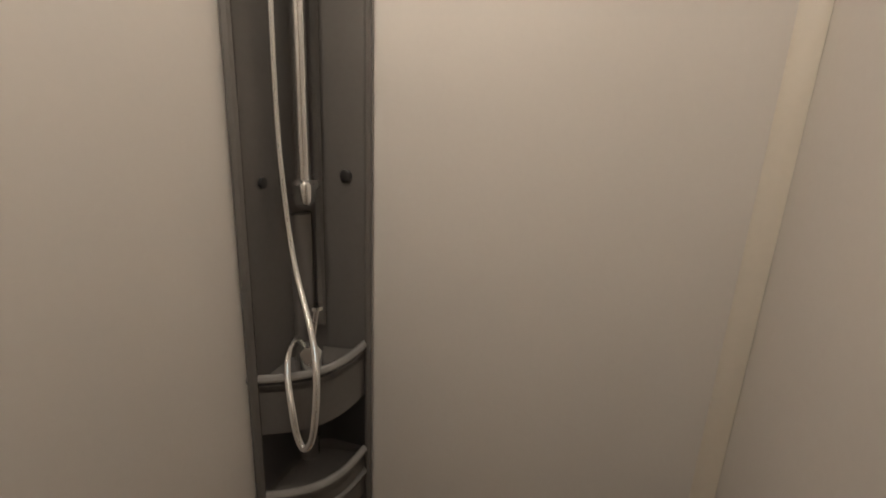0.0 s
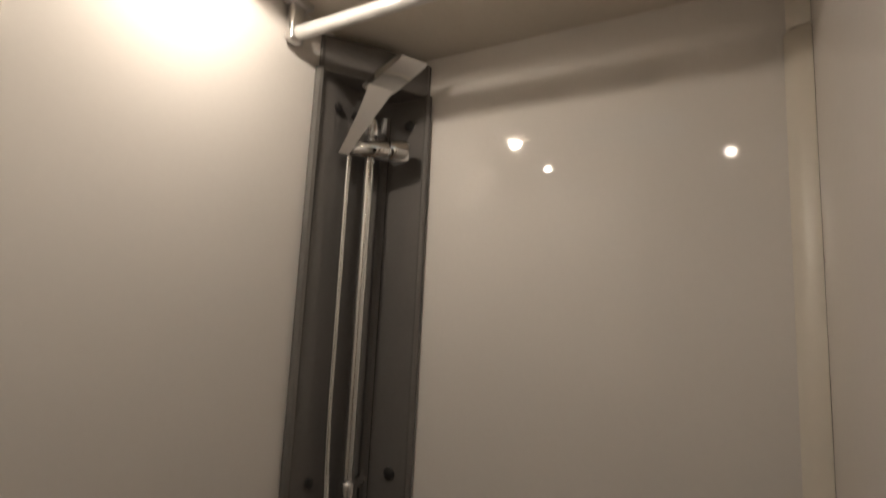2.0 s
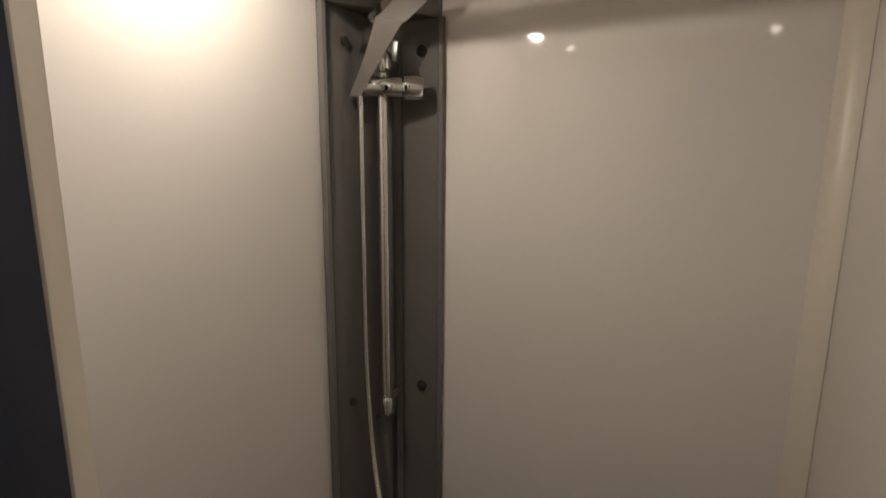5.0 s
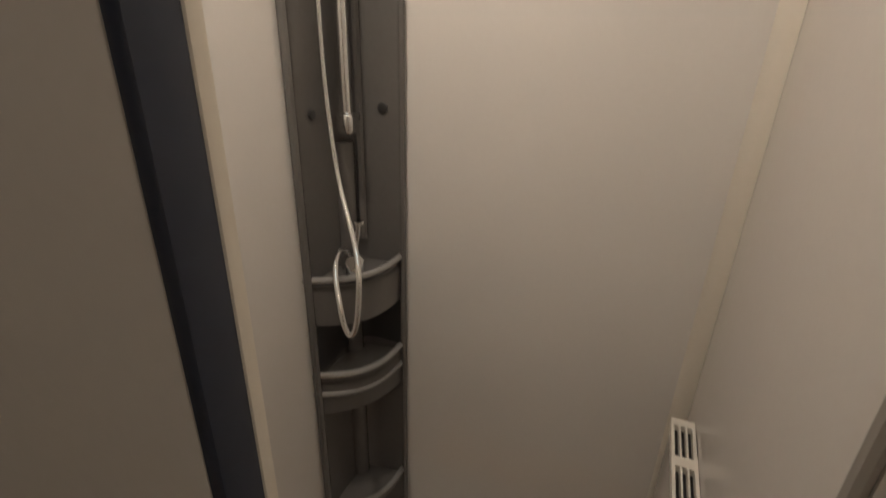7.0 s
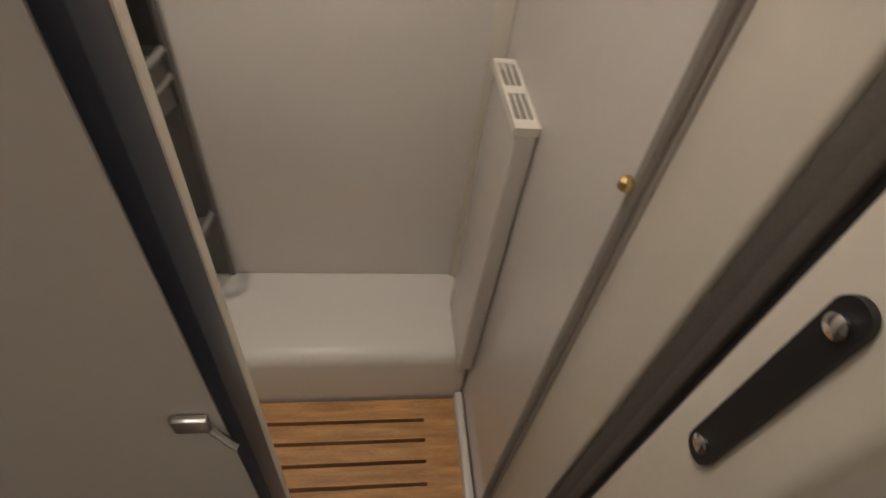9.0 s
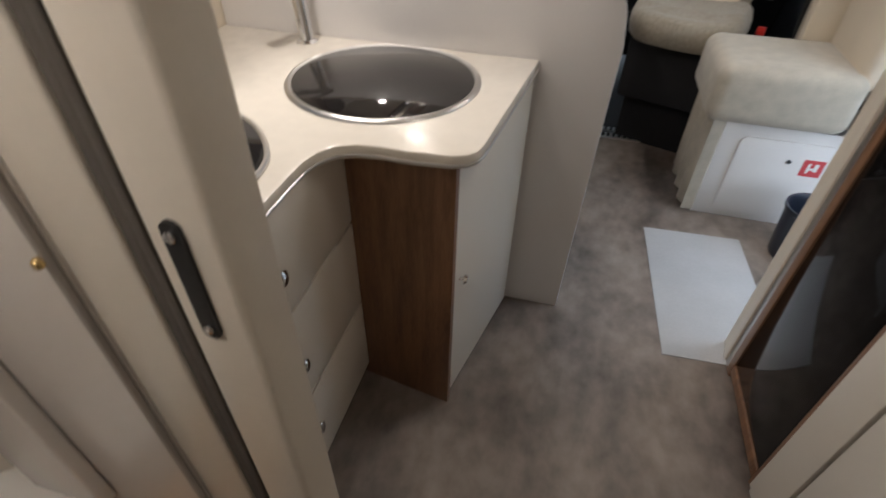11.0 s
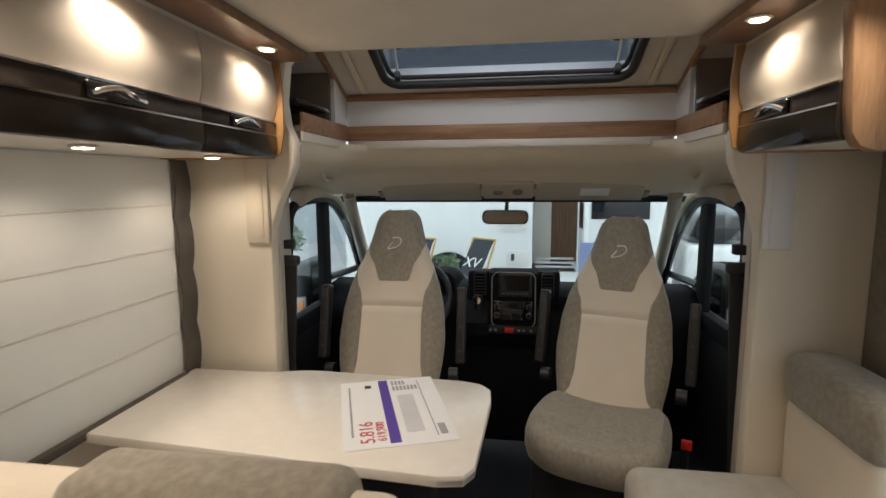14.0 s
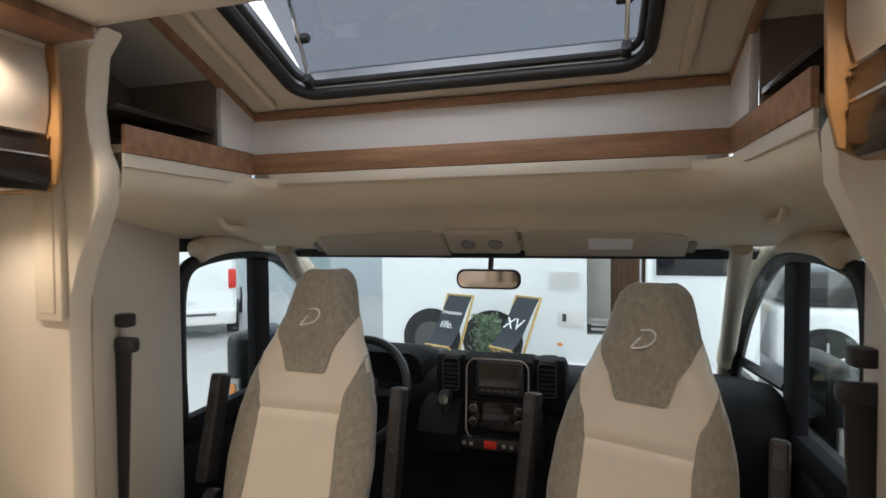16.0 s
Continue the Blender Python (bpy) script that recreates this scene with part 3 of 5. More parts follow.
# bulkheads to the cab
for s, nm in ((-1, "left"), (1, "right")):
    prof = [(1.16, 0), (0.80, 0), (0.80, 1.38), (0.795, 1.46), (0.77, 1.54), (0.735, 1.61), (0.705, 1.68), (0.70, 1.76), (0.725, 1.82), (0.735, 1.90), (0.72, 2.02), (0.68, 2.07), (1.16, 2.07)]
    setting("wall_bulkhead_" + nm, ext([(s * x, z) for x, z in prof], "y", 2.80, 2.86, 0.012), WALL_CREAM, "cream bulkhead with a curved edge to the cab")
    setting("trim_strip_" + nm, join(bx(s * 0.842 - 0.042, s * 0.842 + 0.042, 2.785, 2.80, 1.41, 1.735, 0.005), bx(s * 0.842 - 0.024, s * 0.842 + 0.024, 2.781, 2.786, 1.43, 1.735, 0.002)), CAB_PLASTIC if s < 0 else WHITE_GREY, "pale vertical cover strip on the bulkhead")

setting("wall_overcab_rear", bx(-1.05, 1.05, 2.66, 2.695, 2.072, 2.30), WALL_CREAM)
for s, nm in ((-1, "left"), (1, "right")):
    setting("wall_overcab_" + nm, join(bx(min(s * 1.05, s * 1.07), max(s * 1.05, s * 1.07), 2.865, 3.40, 1.60, 2.30), bx(min(s * 1.05, s * 1.07), max(s * 1.05, s * 1.07), 2.66, 2.8649, 2.072, 2.30)), WALL_CREAM)

# ---- overhead lockers ----
def locker_run(name, s, y0, y1, doors, xf, label):
    """A run of lockers on one side; s is the side, xf the face."""
    base = thing(name, (s * 0.95, (y0 + y1) / 2, 1.72), label, "overhead locker")
    f = lambda x: s * x
    body = [(f(1.148 if s < 0 else 1.118), 1.705), (f(xf + 0.02), 1.705), (f(xf + 0.01), 2.028), (f(1.148 if s < 0 else 1.118), 2.028)]
    part("carcass", ext(body, "y", y0 + 0.004, y1 - 0.004), CREAM, base)
    for a, b, hx in doors:
        face = [(f(xf + 0.008), 1.815), (f(xf - 0.004), 1.86), (f(xf - 0.006), 1.93), (f(xf + 0.006), 1.99), (f(xf + 0.02), 1.99), (f(xf + 0.02), 1.815)]
        d = part("locker_door", ext(face, "y", a + 0.002, b - 0.002, 0.002), LOCKER_FACE, base)
        band = [(f(xf + 0.02), 1.698), (f(xf + 0.010), 1.70), (f(xf - 0.002), 1.725), (f(xf + 0.002), 1.812), (f(xf + 0.02), 1.812)]
        part("band", ext(band, "y", a + 0.0015, b - 0.0015, 0.002), LOCKER_BAND, d, "glossy dark brown lower band")
        part("chrome_line", bx(min(f(xf - 0.003), f(xf + 0.004)), max(f(xf - 0.003), f(xf + 0.004)), a + 0.002, b - 0.002, 1.768, 1.772), CHROME, d)
        part("chrome_line", bx(min(f(xf - 0.003), f(xf + 0.004)), max(f(xf - 0.003), f(xf + 0.004)), a + 0.002, b - 0.002, 1.810, 1.8145), CHROME, d)
        part("handle", bx(min(f(xf - 0.008), f(xf + 0.0)), max(f(xf - 0.008), f(xf + 0.0)), hx - 0.075, hx + 0.075, 1.775, 1.807, 0.004, 3), BLACK_GLOSS, d, "dark glossy handle plate")
        part("handle_bow", tube(smooth_path([(f(xf - 0.008), hx - 0.068, 1.783), (f(xf - 0.016), hx - 0.03, 1.797), (f(xf - 0.019), hx, 1.799), (f(xf - 0.016), hx + 0.03, 1.791), (f(xf - 0.008), hx + 0.068, 1.786)], 4), 0.0055, 8), CHROME, d, "polished chrome handle bow")
    return base


left = locker_run("overhead_locker_left", -1, 0.71, 2.72, [(0.71, 1.257, 1.0), (1.301, 1.78, 1.54), (1.78, 2.31, 2.03), (2.31, 2.705, 2.51)], 0.715, "champagne overhead lockers with glossy brown bands and chrome handles")
part("end_edge", ext([(-1.14, 1.70), (-0.735, 1.697), (-0.708, 1.715), (-0.695, 1.78), (-0.693, 1.90), (-0.70, 2.0), (-1.14, 2.0)], "y", 2.708, 2.720, 0.003), OAK_EDGE, left, "oak-coloured end edge")
part("walnut_shelf", ext([(-1.14, 0.72), (-0.745, 0.72), (-0.745, 1.71), (-0.755, 1.75), (-0.785, 1.77), (-1.14, 1.77)], "z", 1.683, 1.697, 0.004), WALNUT_X, left)
part("divider_panel", ext([(-1.14, 1.69), (-0.735, 1.69), (-0.708, 1.712), (-0.698, 1.78), (-0.697, 1.92), (-0.704, 2.0), (-1.14, 2.0)], "y", 1.259, 1.299, 0.003), LOCKER_BAND, left, "dark brown divider between the lockers")
right = locker_run("overhead_locker_right", 1, 2.22, 2.72, [(2.24, 2.70, 2.50)], 0.675, "champagne overhead locker with walnut side and chrome handle")
part("end_edge", ext([(1.10, 1.70), (0.70, 1.697), (0.668, 1.715), (0.655, 1.78), (0.653, 1.90), (0.66, 2.0), (1.10, 2.0)], "y", 2.708, 2.720, 0.003), OAK_EDGE, right)
part("side_panel", ext([(1.118, 1.675), (0.73, 1.675), (0.70, 1.685), (0.685, 1.71), (0.68, 1.76), (0.665, 2.028), (1.118, 2.028)], "y", 2.205, 2.238, 0.003), CHERRY, right, "reddish walnut side panel with rounded corner")
# light cornices
for s, y0, y1, xs in ((-1, 0.71, 2.72, 0.655), (1, 1.25, 2.72, 0.615)):
    co = thing("light_cornice", (s * 0.68, (y0 + y1) / 2, 2.0), "walnut cornice with small warm recessed spotlights", "cornice", "light cornices")
    part("board", bx(min(s * (xs - 0.05), s * (xs + 0.075)), max(s * (xs - 0.05), s * (xs + 0.075)), y0, y1, 2.002, 2.029, 0.004), WALNUT, co)
    for y in ((1.06, 1.60, 2.03, 2.54) if s < 0 else (1.5, 2.07, 2.47)):
        sp = part("spotlight", lathe([(0.026, 0.0), (0.030, -0.003), (0.026, -0.006), (0.02, -0.006)], (s * xs, y, 2.002), "z", 24), TRAY_WHITE, co)
        part("lens", lathe([(0.021, -0.0055), (0.019, -0.008), (0.01, -0.009)], (s * xs, y, 2.002), "z", 20), SPOT_GLOW, sp)
for y in (2.12, 2.60):
    sl = thing("shelf_spotlight", (-0.88, y, 1.705), "round warm spotlight under the overhead locker", "spotlight", "spotlights under the lockers")
    part("bezel", lathe([(0.026, 0.0), (0.030, -0.003), (0.026, -0.006), (0.02, -0.006)], (-0.88, y, 1.704), "z", 24), TRAY_WHITE, sl)
    part("lens", lathe([(0.021, -0.0055), (0.019, -0.008), (0.01, -0.009)], (-0.88, y, 1.704), "z", 20), SPOT_GLOW, sl)

# ---- kitchen ----
arc = [(-0.575, 0.90), (-0.573, 0.95), (-0.563, 0.99), (-0.542, 1.020), (-0.505, 1.038), (-0.46, 1.043), (-0.40, 1.042), (-0.32, 1.048), (-0.29, 1.060), (-0.273, 1.078), (-0.265, 1.105)]
ctop = [(-1.149, 0.704), (-0.575, 0.704)] + arc + [(-0.215, 1.598), (-1.149, 1.598)]
wt = thing("worktop", (-0.7, 1.15, 0.868), "cream laminate kitchen worktop with a curved front edge", "worktop")
part("top", ext(ctop, "z", 0.868, 0.90, 0.006), COUNTER, wt)
part("edge_band", tube([(x + 0.001, y, 0.877) for x, y in [(-0.575, 0.72)] + arc + [(-0.215, 1.585)]], 0.0035, 8), ALU, wt, "thin metallic edge band")
cab = thing("kitchen_cabinet", (-0.85, 0.92, 0.0), "cream kitchen drawer cabinet with chrome knobs", "kitchen cabinet")
part("body", bx(-1.14, -0.605, 0.71, 1.145, 0.0, 0.867, 0.002), CREAM, cab)
for z0, z1, kz in ((0.62, 0.862, 0.74), (0.335, 0.612, 0.48), (0.05, 0.327, 0.23)):
    d = part("drawer_front", bx(-0.604, -0.586, 0.713, 1.143, z0, z1, 0.003), CREAM, cab)
    part("knob", join(lathe([(0.006, 0), (0.006, 0.01), (0.019, 0.014), (0.019, 0.021), (0.012, 0.026)], (-0.586, 0.80, kz), "x", 18)), CHROME, d, "round chrome knob")
scab = thing("sink_cabinet", (-0.45, 1.35, 0.0), "sink cabinet with walnut side panel and cream door", "kitchen cabinet")
part("body", ext([(-0.60, 1.15), (-0.34, 1.122), (-0.235, 1.596), (-1.14, 1.596), (-1.14, 1.15)], "z", 0.0, 0.866), CREAM, scab)
part("side_panel", ext([(-0.602, 1.146), (-0.317, 1.100), (-0.314, 1.118), (-0.60, 1.149)], "z", 0.0, 0.866, 0.001), WALNUT, scab, "walnut-coloured side panel")
sd = part("door", ext([(-0.318, 1.122), (-0.220, 1.565), (-0.232, 1.568), (-0.332, 1.125)], "z", 0.03, 0.860, 0.002), CREAM, scab)
part("knob", lathe([(0.006, 0), (0.006, 0.01), (0.014, 0.014), (0.010, 0.022)], (-0.312, 1.16, 0.48), "x", 16), CHROME, sd)
sink = thing("sink", (-0.560, 1.350, 0.90), "round kitchen sink under a flush black glass lid", "sink")
part("rim", lathe([(0.218, 0.001), (0.218, 0.005), (0.224, 0.008), (0.230, 0.006), (0.234, 0.001)], (-0.560, 1.350, 0.90), "z", 56), ALU, sink, "pale steel rim ring")
part("lid", ext(disc(-0.560, 1.350, 0.2175, None, 56), "z", 0.9015, 0.9055, 0.001), LID_GLASS, sink, "mirror-black glass lid")
part("lid_seal", ext(disc(-0.560, 1.350, 0.2195, None, 56), "z", 0.901, 0.9035), RUBBER, sink)
hob_poly = [(-1.08, 0.80), (-0.64, 0.80), (-0.625, 0.83), (-0.635, 0.93), (-0.70, 1.02), (-0.78, 1.075), (-0.86, 1.10), (-1.0, 1.10), (-1.08, 1.08)]
hob_s = [tuple(p[:2]) for p in smooth_path([(x, y, 0) for x, y in hob_poly + hob_poly[:1]], 4)][:-1]
hob = thing("hob", (-0.85, 0.95, 0.90), "gas hob closed by a dark glass lid with a steel rim", "hob")
part("rim", tube([(x, y, 0.904) for x, y in hob_s], 0.006, 8, closed=True), ALU, hob)
part("lid", ext(hob_s, "z", 0.901, 0.907, 0.001), BLACK_GLOSS, hob, "dark mirror glass lid")
tap = thing("kitchen_tap", (-0.84, 1.52, 0.90), "chrome kitchen tap with a flat angled spout", "tap")
part("base", lathe([(0.030, 0), (0.030, 0.006), (0.022, 0.012)], (-0.846, 1.525, 0.90), "z", 24), CHROME, tap)
part("body", tube([(-0.846, 1.525, 0.905), (-0.858, 1.535, 1.0), (-0.878, 1.545, 1.085)], 0.019, 18), CHROME, tap)
part("spout", loft([[Vector(c) + Vector((-0.93, 0.36, 0)) * 0.020 * a + Vector((-0.14, -0.36, 0.92)) * 0.014 * b for a, b in ((-1, -1), (1, -1), (1, 1), (-1, 1))] for c in ((-0.866, 1.558, 1.104), (-0.880, 1.53, 1.092), (-0.905, 1.463, 1.062), (-0.918, 1.430, 1.045))]), CHROME, tap)
part("lever", loft([[Vector(c) + Vector((-0.93, 0.36, 0)) * 0.014 * a + Vector((0, 0, 1)) * 0.006 * b for a, b in ((-1, -1), (1, -1), (1, 1), (-1, 1))] for c in ((-0.872, 1.555, 1.122), (-0.886, 1.52, 1.126), (-0.902, 1.468, 1.120))]), CHROME, tap)
half = [(-1.149, 0.0), (-0.03, 0.0), (-0.016, 0.75), (-0.012, 0.95), (-0.022, 1.03), (-0.05, 1.11), (-0.09, 1.17), (-0.14, 1.20), (-0.22, 1.213), (-1.149, 1.213)]
setting("wall_divider", ext(half, "y", 1.60, 1.632, 0.006), WHITE_GREY, "pale half-height divider with rounded end behind the sink")
setting("trim_worktop_left", join(bx(-1.149, -1.112, 0.95, 1.18, 0.9005, 0.905, 0.001), bx(-1.149, -1.112, 1.25, 1.40, 0.9005, 0.905, 0.001)), RUBBER)
# kitchen window
w1 = tagged(new("window_kitchen"), "kitchen window with dark rounded frame and pale blind cassette", "window", "", "structure")
part("frame", join(*[bx(-1.185, -1.142, a, b, c, d, 0.006) for a, b, c, d in holed(0.69, 1.33, 1.09, 1.63, [(0.745, 1.275, 1.145, 1.575)])]), RUBBER, w1)
part("pane", bx(-1.172, -1.168, 0.745, 1.275, 1.145, 1.575), SMOKE_GLASS, w1)
part("cassette", join(bx(-1.149, -1.105, 1.335, 1.385, 1.0, 1.70, 0.008), bx(-1.149, -1.105, 0.70, 1.335, 1.635, 1.70, 0.008)), CREAM, w1)

# ---- dinette ----
bench = thing("dinette_bench", (-0.6, 1.8, 0.0), "cream dinette bench with grey headrest rolls behind the divider", "bench")
part("base", bx(-1.14, -0.06, 1.636, 2.05, 0.0, 0.45, 0.01), WHITE_GREY, bench)
part("seat", bx(-1.13, -0.06, 1.70, 2.12, 0.45, 0.60, 0.05, 4), SEAT_CREAM, bench)
part("backrest", bx(-1.12, -0.08, 1.64, 1.75, 0.58, 1.215, 0.04, 4), SEAT_CREAM, bench)
for a, b, t in ((-1.13, -0.76, 1.285), (-0.56, -0.15, 1.235)):
    part("headrest", bx(a, b, 1.645, 1.775, t - 0.10, t, 0.038, 4), SEAT_GREY, bench, "grey fabric headrest roll")
tpoly = [(-1.145, 2.27), (-0.12, 2.19), (-0.06, 2.20), (-0.035, 2.24), (-0.015, 2.62), (-0.02, 2.70), (-0.055, 2.745), (-0.12, 2.765), (-0.62, 2.795), (-0.70, 2.79), (-0.78, 2.765), (-0.86, 2.758), (-1.145, 2.76)]
table = thing("dinette_table", (-0.55, 2.5, 0.0), "cream laminate dinette table with rounded corners", "table")
part("tabletop", ext(tpoly, "z", 0.922, 0.952, 0.006), COUNTER, table)
part("edge_band", ext([(x * 0.999 - 0.0, y) for x, y in tpoly], "z", 0.928, 0.940), ALU, table)
part("leg", join(tube([(-0.45, 2.5, 0.0), (-0.45, 2.5, 0.92)], 0.04, 20), bx(-0.6, -0.3, 2.38, 2.62, 0.0, 0.02, 0.006)), ALU, table)

hb = thing("hanging_belt_holder", (-0.48, 1.27, 2.03), "black belt holder hanging from the ceiling with a metal tongue", "belt holder")
part("stem", join(bx(-0.503, -0.457, 1.248, 1.292, 1.925, 2.029, 0.006), bx(-0.496, -0.464, 1.255, 1.285, 1.895, 1.926, 0.004)), RUBBER, hb)
part("foot", turned(ext(rrect(-0.026, 0.028, -0.013, 0.013, 0.007, 4), "y", -0.016, 0.016, 0.003), pose(-0.478, 1.268, 1.886, 0, 8, 35)), RUBBER, hb)
part("tongue", tube([(-0.487, 1.256, 1.880), (-0.515, 1.240, 1.862), (-0.520, 1.262, 1.862), (-0.494, 1.276, 1.880)], 0.0032, 8, closed=True), ALU, hb, "metal belt tongue")

# ---- leaflet on the table ----
leaf = thing("price_leaflet", (-0.3, 2.5, 0.953), "white printed price sheet with a violet stripe lying on the table", "leaflet")
PM = pose(-0.300, 2.522, 0.9528, 0, 0, 20)
PW, PH = 0.305, 0.445
PK = PH / 0.40


def inked(name, x0, x1, y0, y1, material, z=0.0014):
    return part(name, turned(bx(x0, x1, y0 * PK, y1 * PK, z - 0.0004, z), PM), material, leaf)


part("sheet", turned(bx(-PW / 2, PW / 2, -PH / 2, PH / 2, 0, 0.0008), PM), PAPER, leaf)
inked("violet_stripe", -0.030, 0.0, -0.185, 0.195, INK_VIOLET)
inked("margin_line", 0.098, 0.101, -0.17, 0.18, INK_GREY)
inked("text_bar", -0.128, -0.122, -0.14, 0.16, INK_GREY)
for k in range(7):
    inked("text_bar", 0.012 + 0.012 * k, 0.020 + 0.012 * k, 0.115, 0.145, INK_GREY)
for k in range(4):
    inked("text_bar", 0.012 + 0.012 * k, 0.020 + 0.012 * k, 0.155, 0.185, INK_GREY)
inked("text_block", 0.02, 0.07, -0.14, 0.08, mat("pale_print", (0.62, 0.62, 0.63), 0.6))
inked("badge", 0.108, 0.128, -0.165, -0.11, INK_GREY)
inked("badge", -0.075, -0.055, 0.145, 0.165, INK_DARK)
words("5.816", 0.055, PM @ pose(-0.085, -0.135, 0.0012, 0, 0, 90), INK_RED, leaf, "price_number")
words("619,900", 0.034, PM @ pose(-0.048, -0.135, 0.0012, 0, 0, 90), INK_RED, leaf, "price_number")

# ---- roman blind at the dinette window ----
rb = thing("roman_blind", (-1.11, 2.35, 0.95), "cream roman blind with grey fabric borders, drawn down", "blind")


def hung(y0, y1, z0, z1, x, folds, amp, lean=0.0):
    n = max(8, folds * 6)
    pts = []
    for k in range(n + 1):
        u = k / n
        w = abs(math.sin(math.pi * u * folds)) if folds else 0
        pts.append((x + amp * w + lean * u, z0 + (z1 - z0) * u))
    back = [(px - 0.006, pz) for px, pz in reversed(pts)]
    return ext(pts + back, "y", y0, y1)


part("cloth", hung(1.955, 2.705, 0.955, 1.70, -1.108, 5, 0.0022), BLIND, rb)
for k in range(1, 5):
    z = 0.955 + 0.149 * k
    part("batten_seam", bx(-1.109, -1.1062, 1.957, 2.703, z - 0.004, z + 0.004, 0.002), BLIND, rb, "pale stitched batten seam")
part("border", hung(2.707, 2.80 - 0.012, 0.93, 1.70, -1.10, 4, 0.012), DRAPE_GREY, rb, "dark grey fabric border")
part("border", hung(1.77, 1.953, 0.93, 1.70, -1.10, 4, 0.012), DRAPE_GREY, rb, "dark grey fabric border")
part("hem", bx(-1.115, -1.088, 1.95, 2.71, 0.93, 0.956, 0.005), DRAPE_GREY, rb)
w2 = tagged(new("window_dinette"), "dinette window behind the blind", "window", "", "structure")
part("frame", join(*[bx(-1.192, -1.148, a, b, c, d, 0.005) for a, b, c, d in holed(1.96, 2.74, 0.96, 1.70, [(2.0, 2.70, 1.0, 1.66)])]), RUBBER, w2)
part("pane", bx(-1.178, -1.174, 2.0, 2.70, 1.0, 1.66), GLASS, w2)

# ---- side bench ----
sb = thing("side_bench", (0.78, 2.55, 0.0), "greige side bench with cream backrest and white base door", "bench")
part("base", bx(0.52, 1.10, 2.39, 2.795, 0.0, 0.45, 0.004), WHITE_GREY, sb)
dr = part("base_door", ext(rrect(0.60, 0.965, 0.03, 0.40, 0.03), "y", 2.380, 2.391, 0.002), WHITE_GREY, sb, "white flap door with rounded corners")
part("sticker", bx(0.865, 0.945, 2.3785, 2.3805, 0.26, 0.335), INK_RED, dr, "red and white warning sticker")
part("sticker_mark", join(bx(0.885, 0.895, 2.3778, 2.379, 0.275, 0.32), bx(0.91, 0.925, 2.3778, 2.379, 0.285, 0.32), bx(0.895, 0.915, 2.3778, 2.379, 0.29, 0.30)), PAPER, dr)
part("lock", lathe([(0.009, 0), (0.009, -0.004)], (0.81, 2.380, 0.315), "y", 12), INK_DARK, dr)
part("skirt", ext([(0.515 + 0.012 * math.sin(k * 1.1), 2.37 + k * 0.0208) for k in range(21)] + [(0.47 + 0.012 * math.sin(k * 1.1), 2.37 + k * 0.0208) for k in range(20, -1, -1)], "z", 0.02, 0.50), BENCH_GREY, sb, "greige pleated fabric skirt")
part("seat_cushion", bx(0.42, 0.945, 2.335, 2.797, 0.455, 0.69, 0.055, 5), BENCH_GREY, sb)
part("seat_piping", tube([(0.45, 2.345, 0.50), (0.93, 2.345, 0.50)], 0.004, 6), BENCH_GREY, sb)
part("backrest", turned(bx(0.90, 1.02, 2.37, 2.797, 0.63, 0.96, 0.04, 4), pose(0, 0, 0)), SEAT_CREAM, sb)
part("headrest_roll", bx(0.885, 1.06, 2.36, 2.797, 0.93, 1.10, 0.05, 4), SEAT_GREY, sb, "grey fabric roll along the backrest top")
part("side_board", ext([(0.94, 0.46), (1.10, 0.46), (1.10, 1.02), (1.06, 1.02), (1.03, 0.93), (0.98, 0.66)], "y", 2.352, 2.368, 0.003), WHITE_GREY, sb)
ms = thing("floor_sheet", (0.5, 1.9, 0.0), "translucent white protective sheet lying on the floor", "floor sheet")
part("sheet", turned(bx(-0.20, 0.20, -0.36, 0.36, 0.0005, 0.003), pose(0.525, 1.845, 0, 0, 0, 3)), MAT_SHEET, ms)
bn = thing("waste_bin", (0.90, 2.17, 0.0), "dark navy plastic waste bin beside the bench", "waste bin")
part("bucket", join(lathe([(0.085, 0.002), (0.09, 0.02), (0.105, 0.22), (0.112, 0.225), (0.112, 0.24), (0.104, 0.24), (0.098, 0.225), (0.085, 0.02)], (0.90, 2.17, 0.0), "z", 28)), mat("bin_navy", (0.015, 0.02, 0.035), 0.35), bn)

# ---- fridge unit ----
fr = thing("fridge_unit", (0.85, 1.25, 0.0), "tall fridge unit with mirror-black door in a brown and aluminium frame", "fridge")
part("carcass", bx(0.572, 1.115, 1.06, 1.535, 0.0, 2.028, 0.003), CREAM, fr)
part("door", bx(0.552, 0.571, 1.085, 1.440, 0.06, 1.97, 0.004), FRIDGE_BLACK, fr, "mirror-black glass fridge door")
part("frame", join(bx(0.548, 0.5715, 1.442, 1.474, 0.0, 2.0, 0.003), bx(0.548, 0.5715, 1.062, 1.083, 0.0, 2.0, 0.003), bx(0.548, 0.5715, 1.083, 1.442, 0.02, 0.058, 0.003)), WALNUT, fr)
part("edge_profile", bx(0.552, 0.5715, 1.475, 1.506, 0.0, 2.0, 0.002), ALU, fr, "pale aluminium edge profile")
part("pale_post", bx(0.546, 0.5715, 1.507, 1.5345, 0.0, 2.0, 0.004), TRIM_BEIGE, fr, "pale beige edge post beside the entrance")
part("pale_post", bx(0.552, 0.60, 1.5355, 1.560, 0.0, 2.0, 0.004), TRIM_BEIGE, fr)
part("pale_post", bx(0.557, 0.60, 1.5625, 1.592, 0.0, 2.0, 0.004), TRIM_BEIGE, fr)
wp = thing("wardrobe", (0.8, 0.2, 0.0), "tall cream wardrobe panel beside the fridge", "wardrobe")
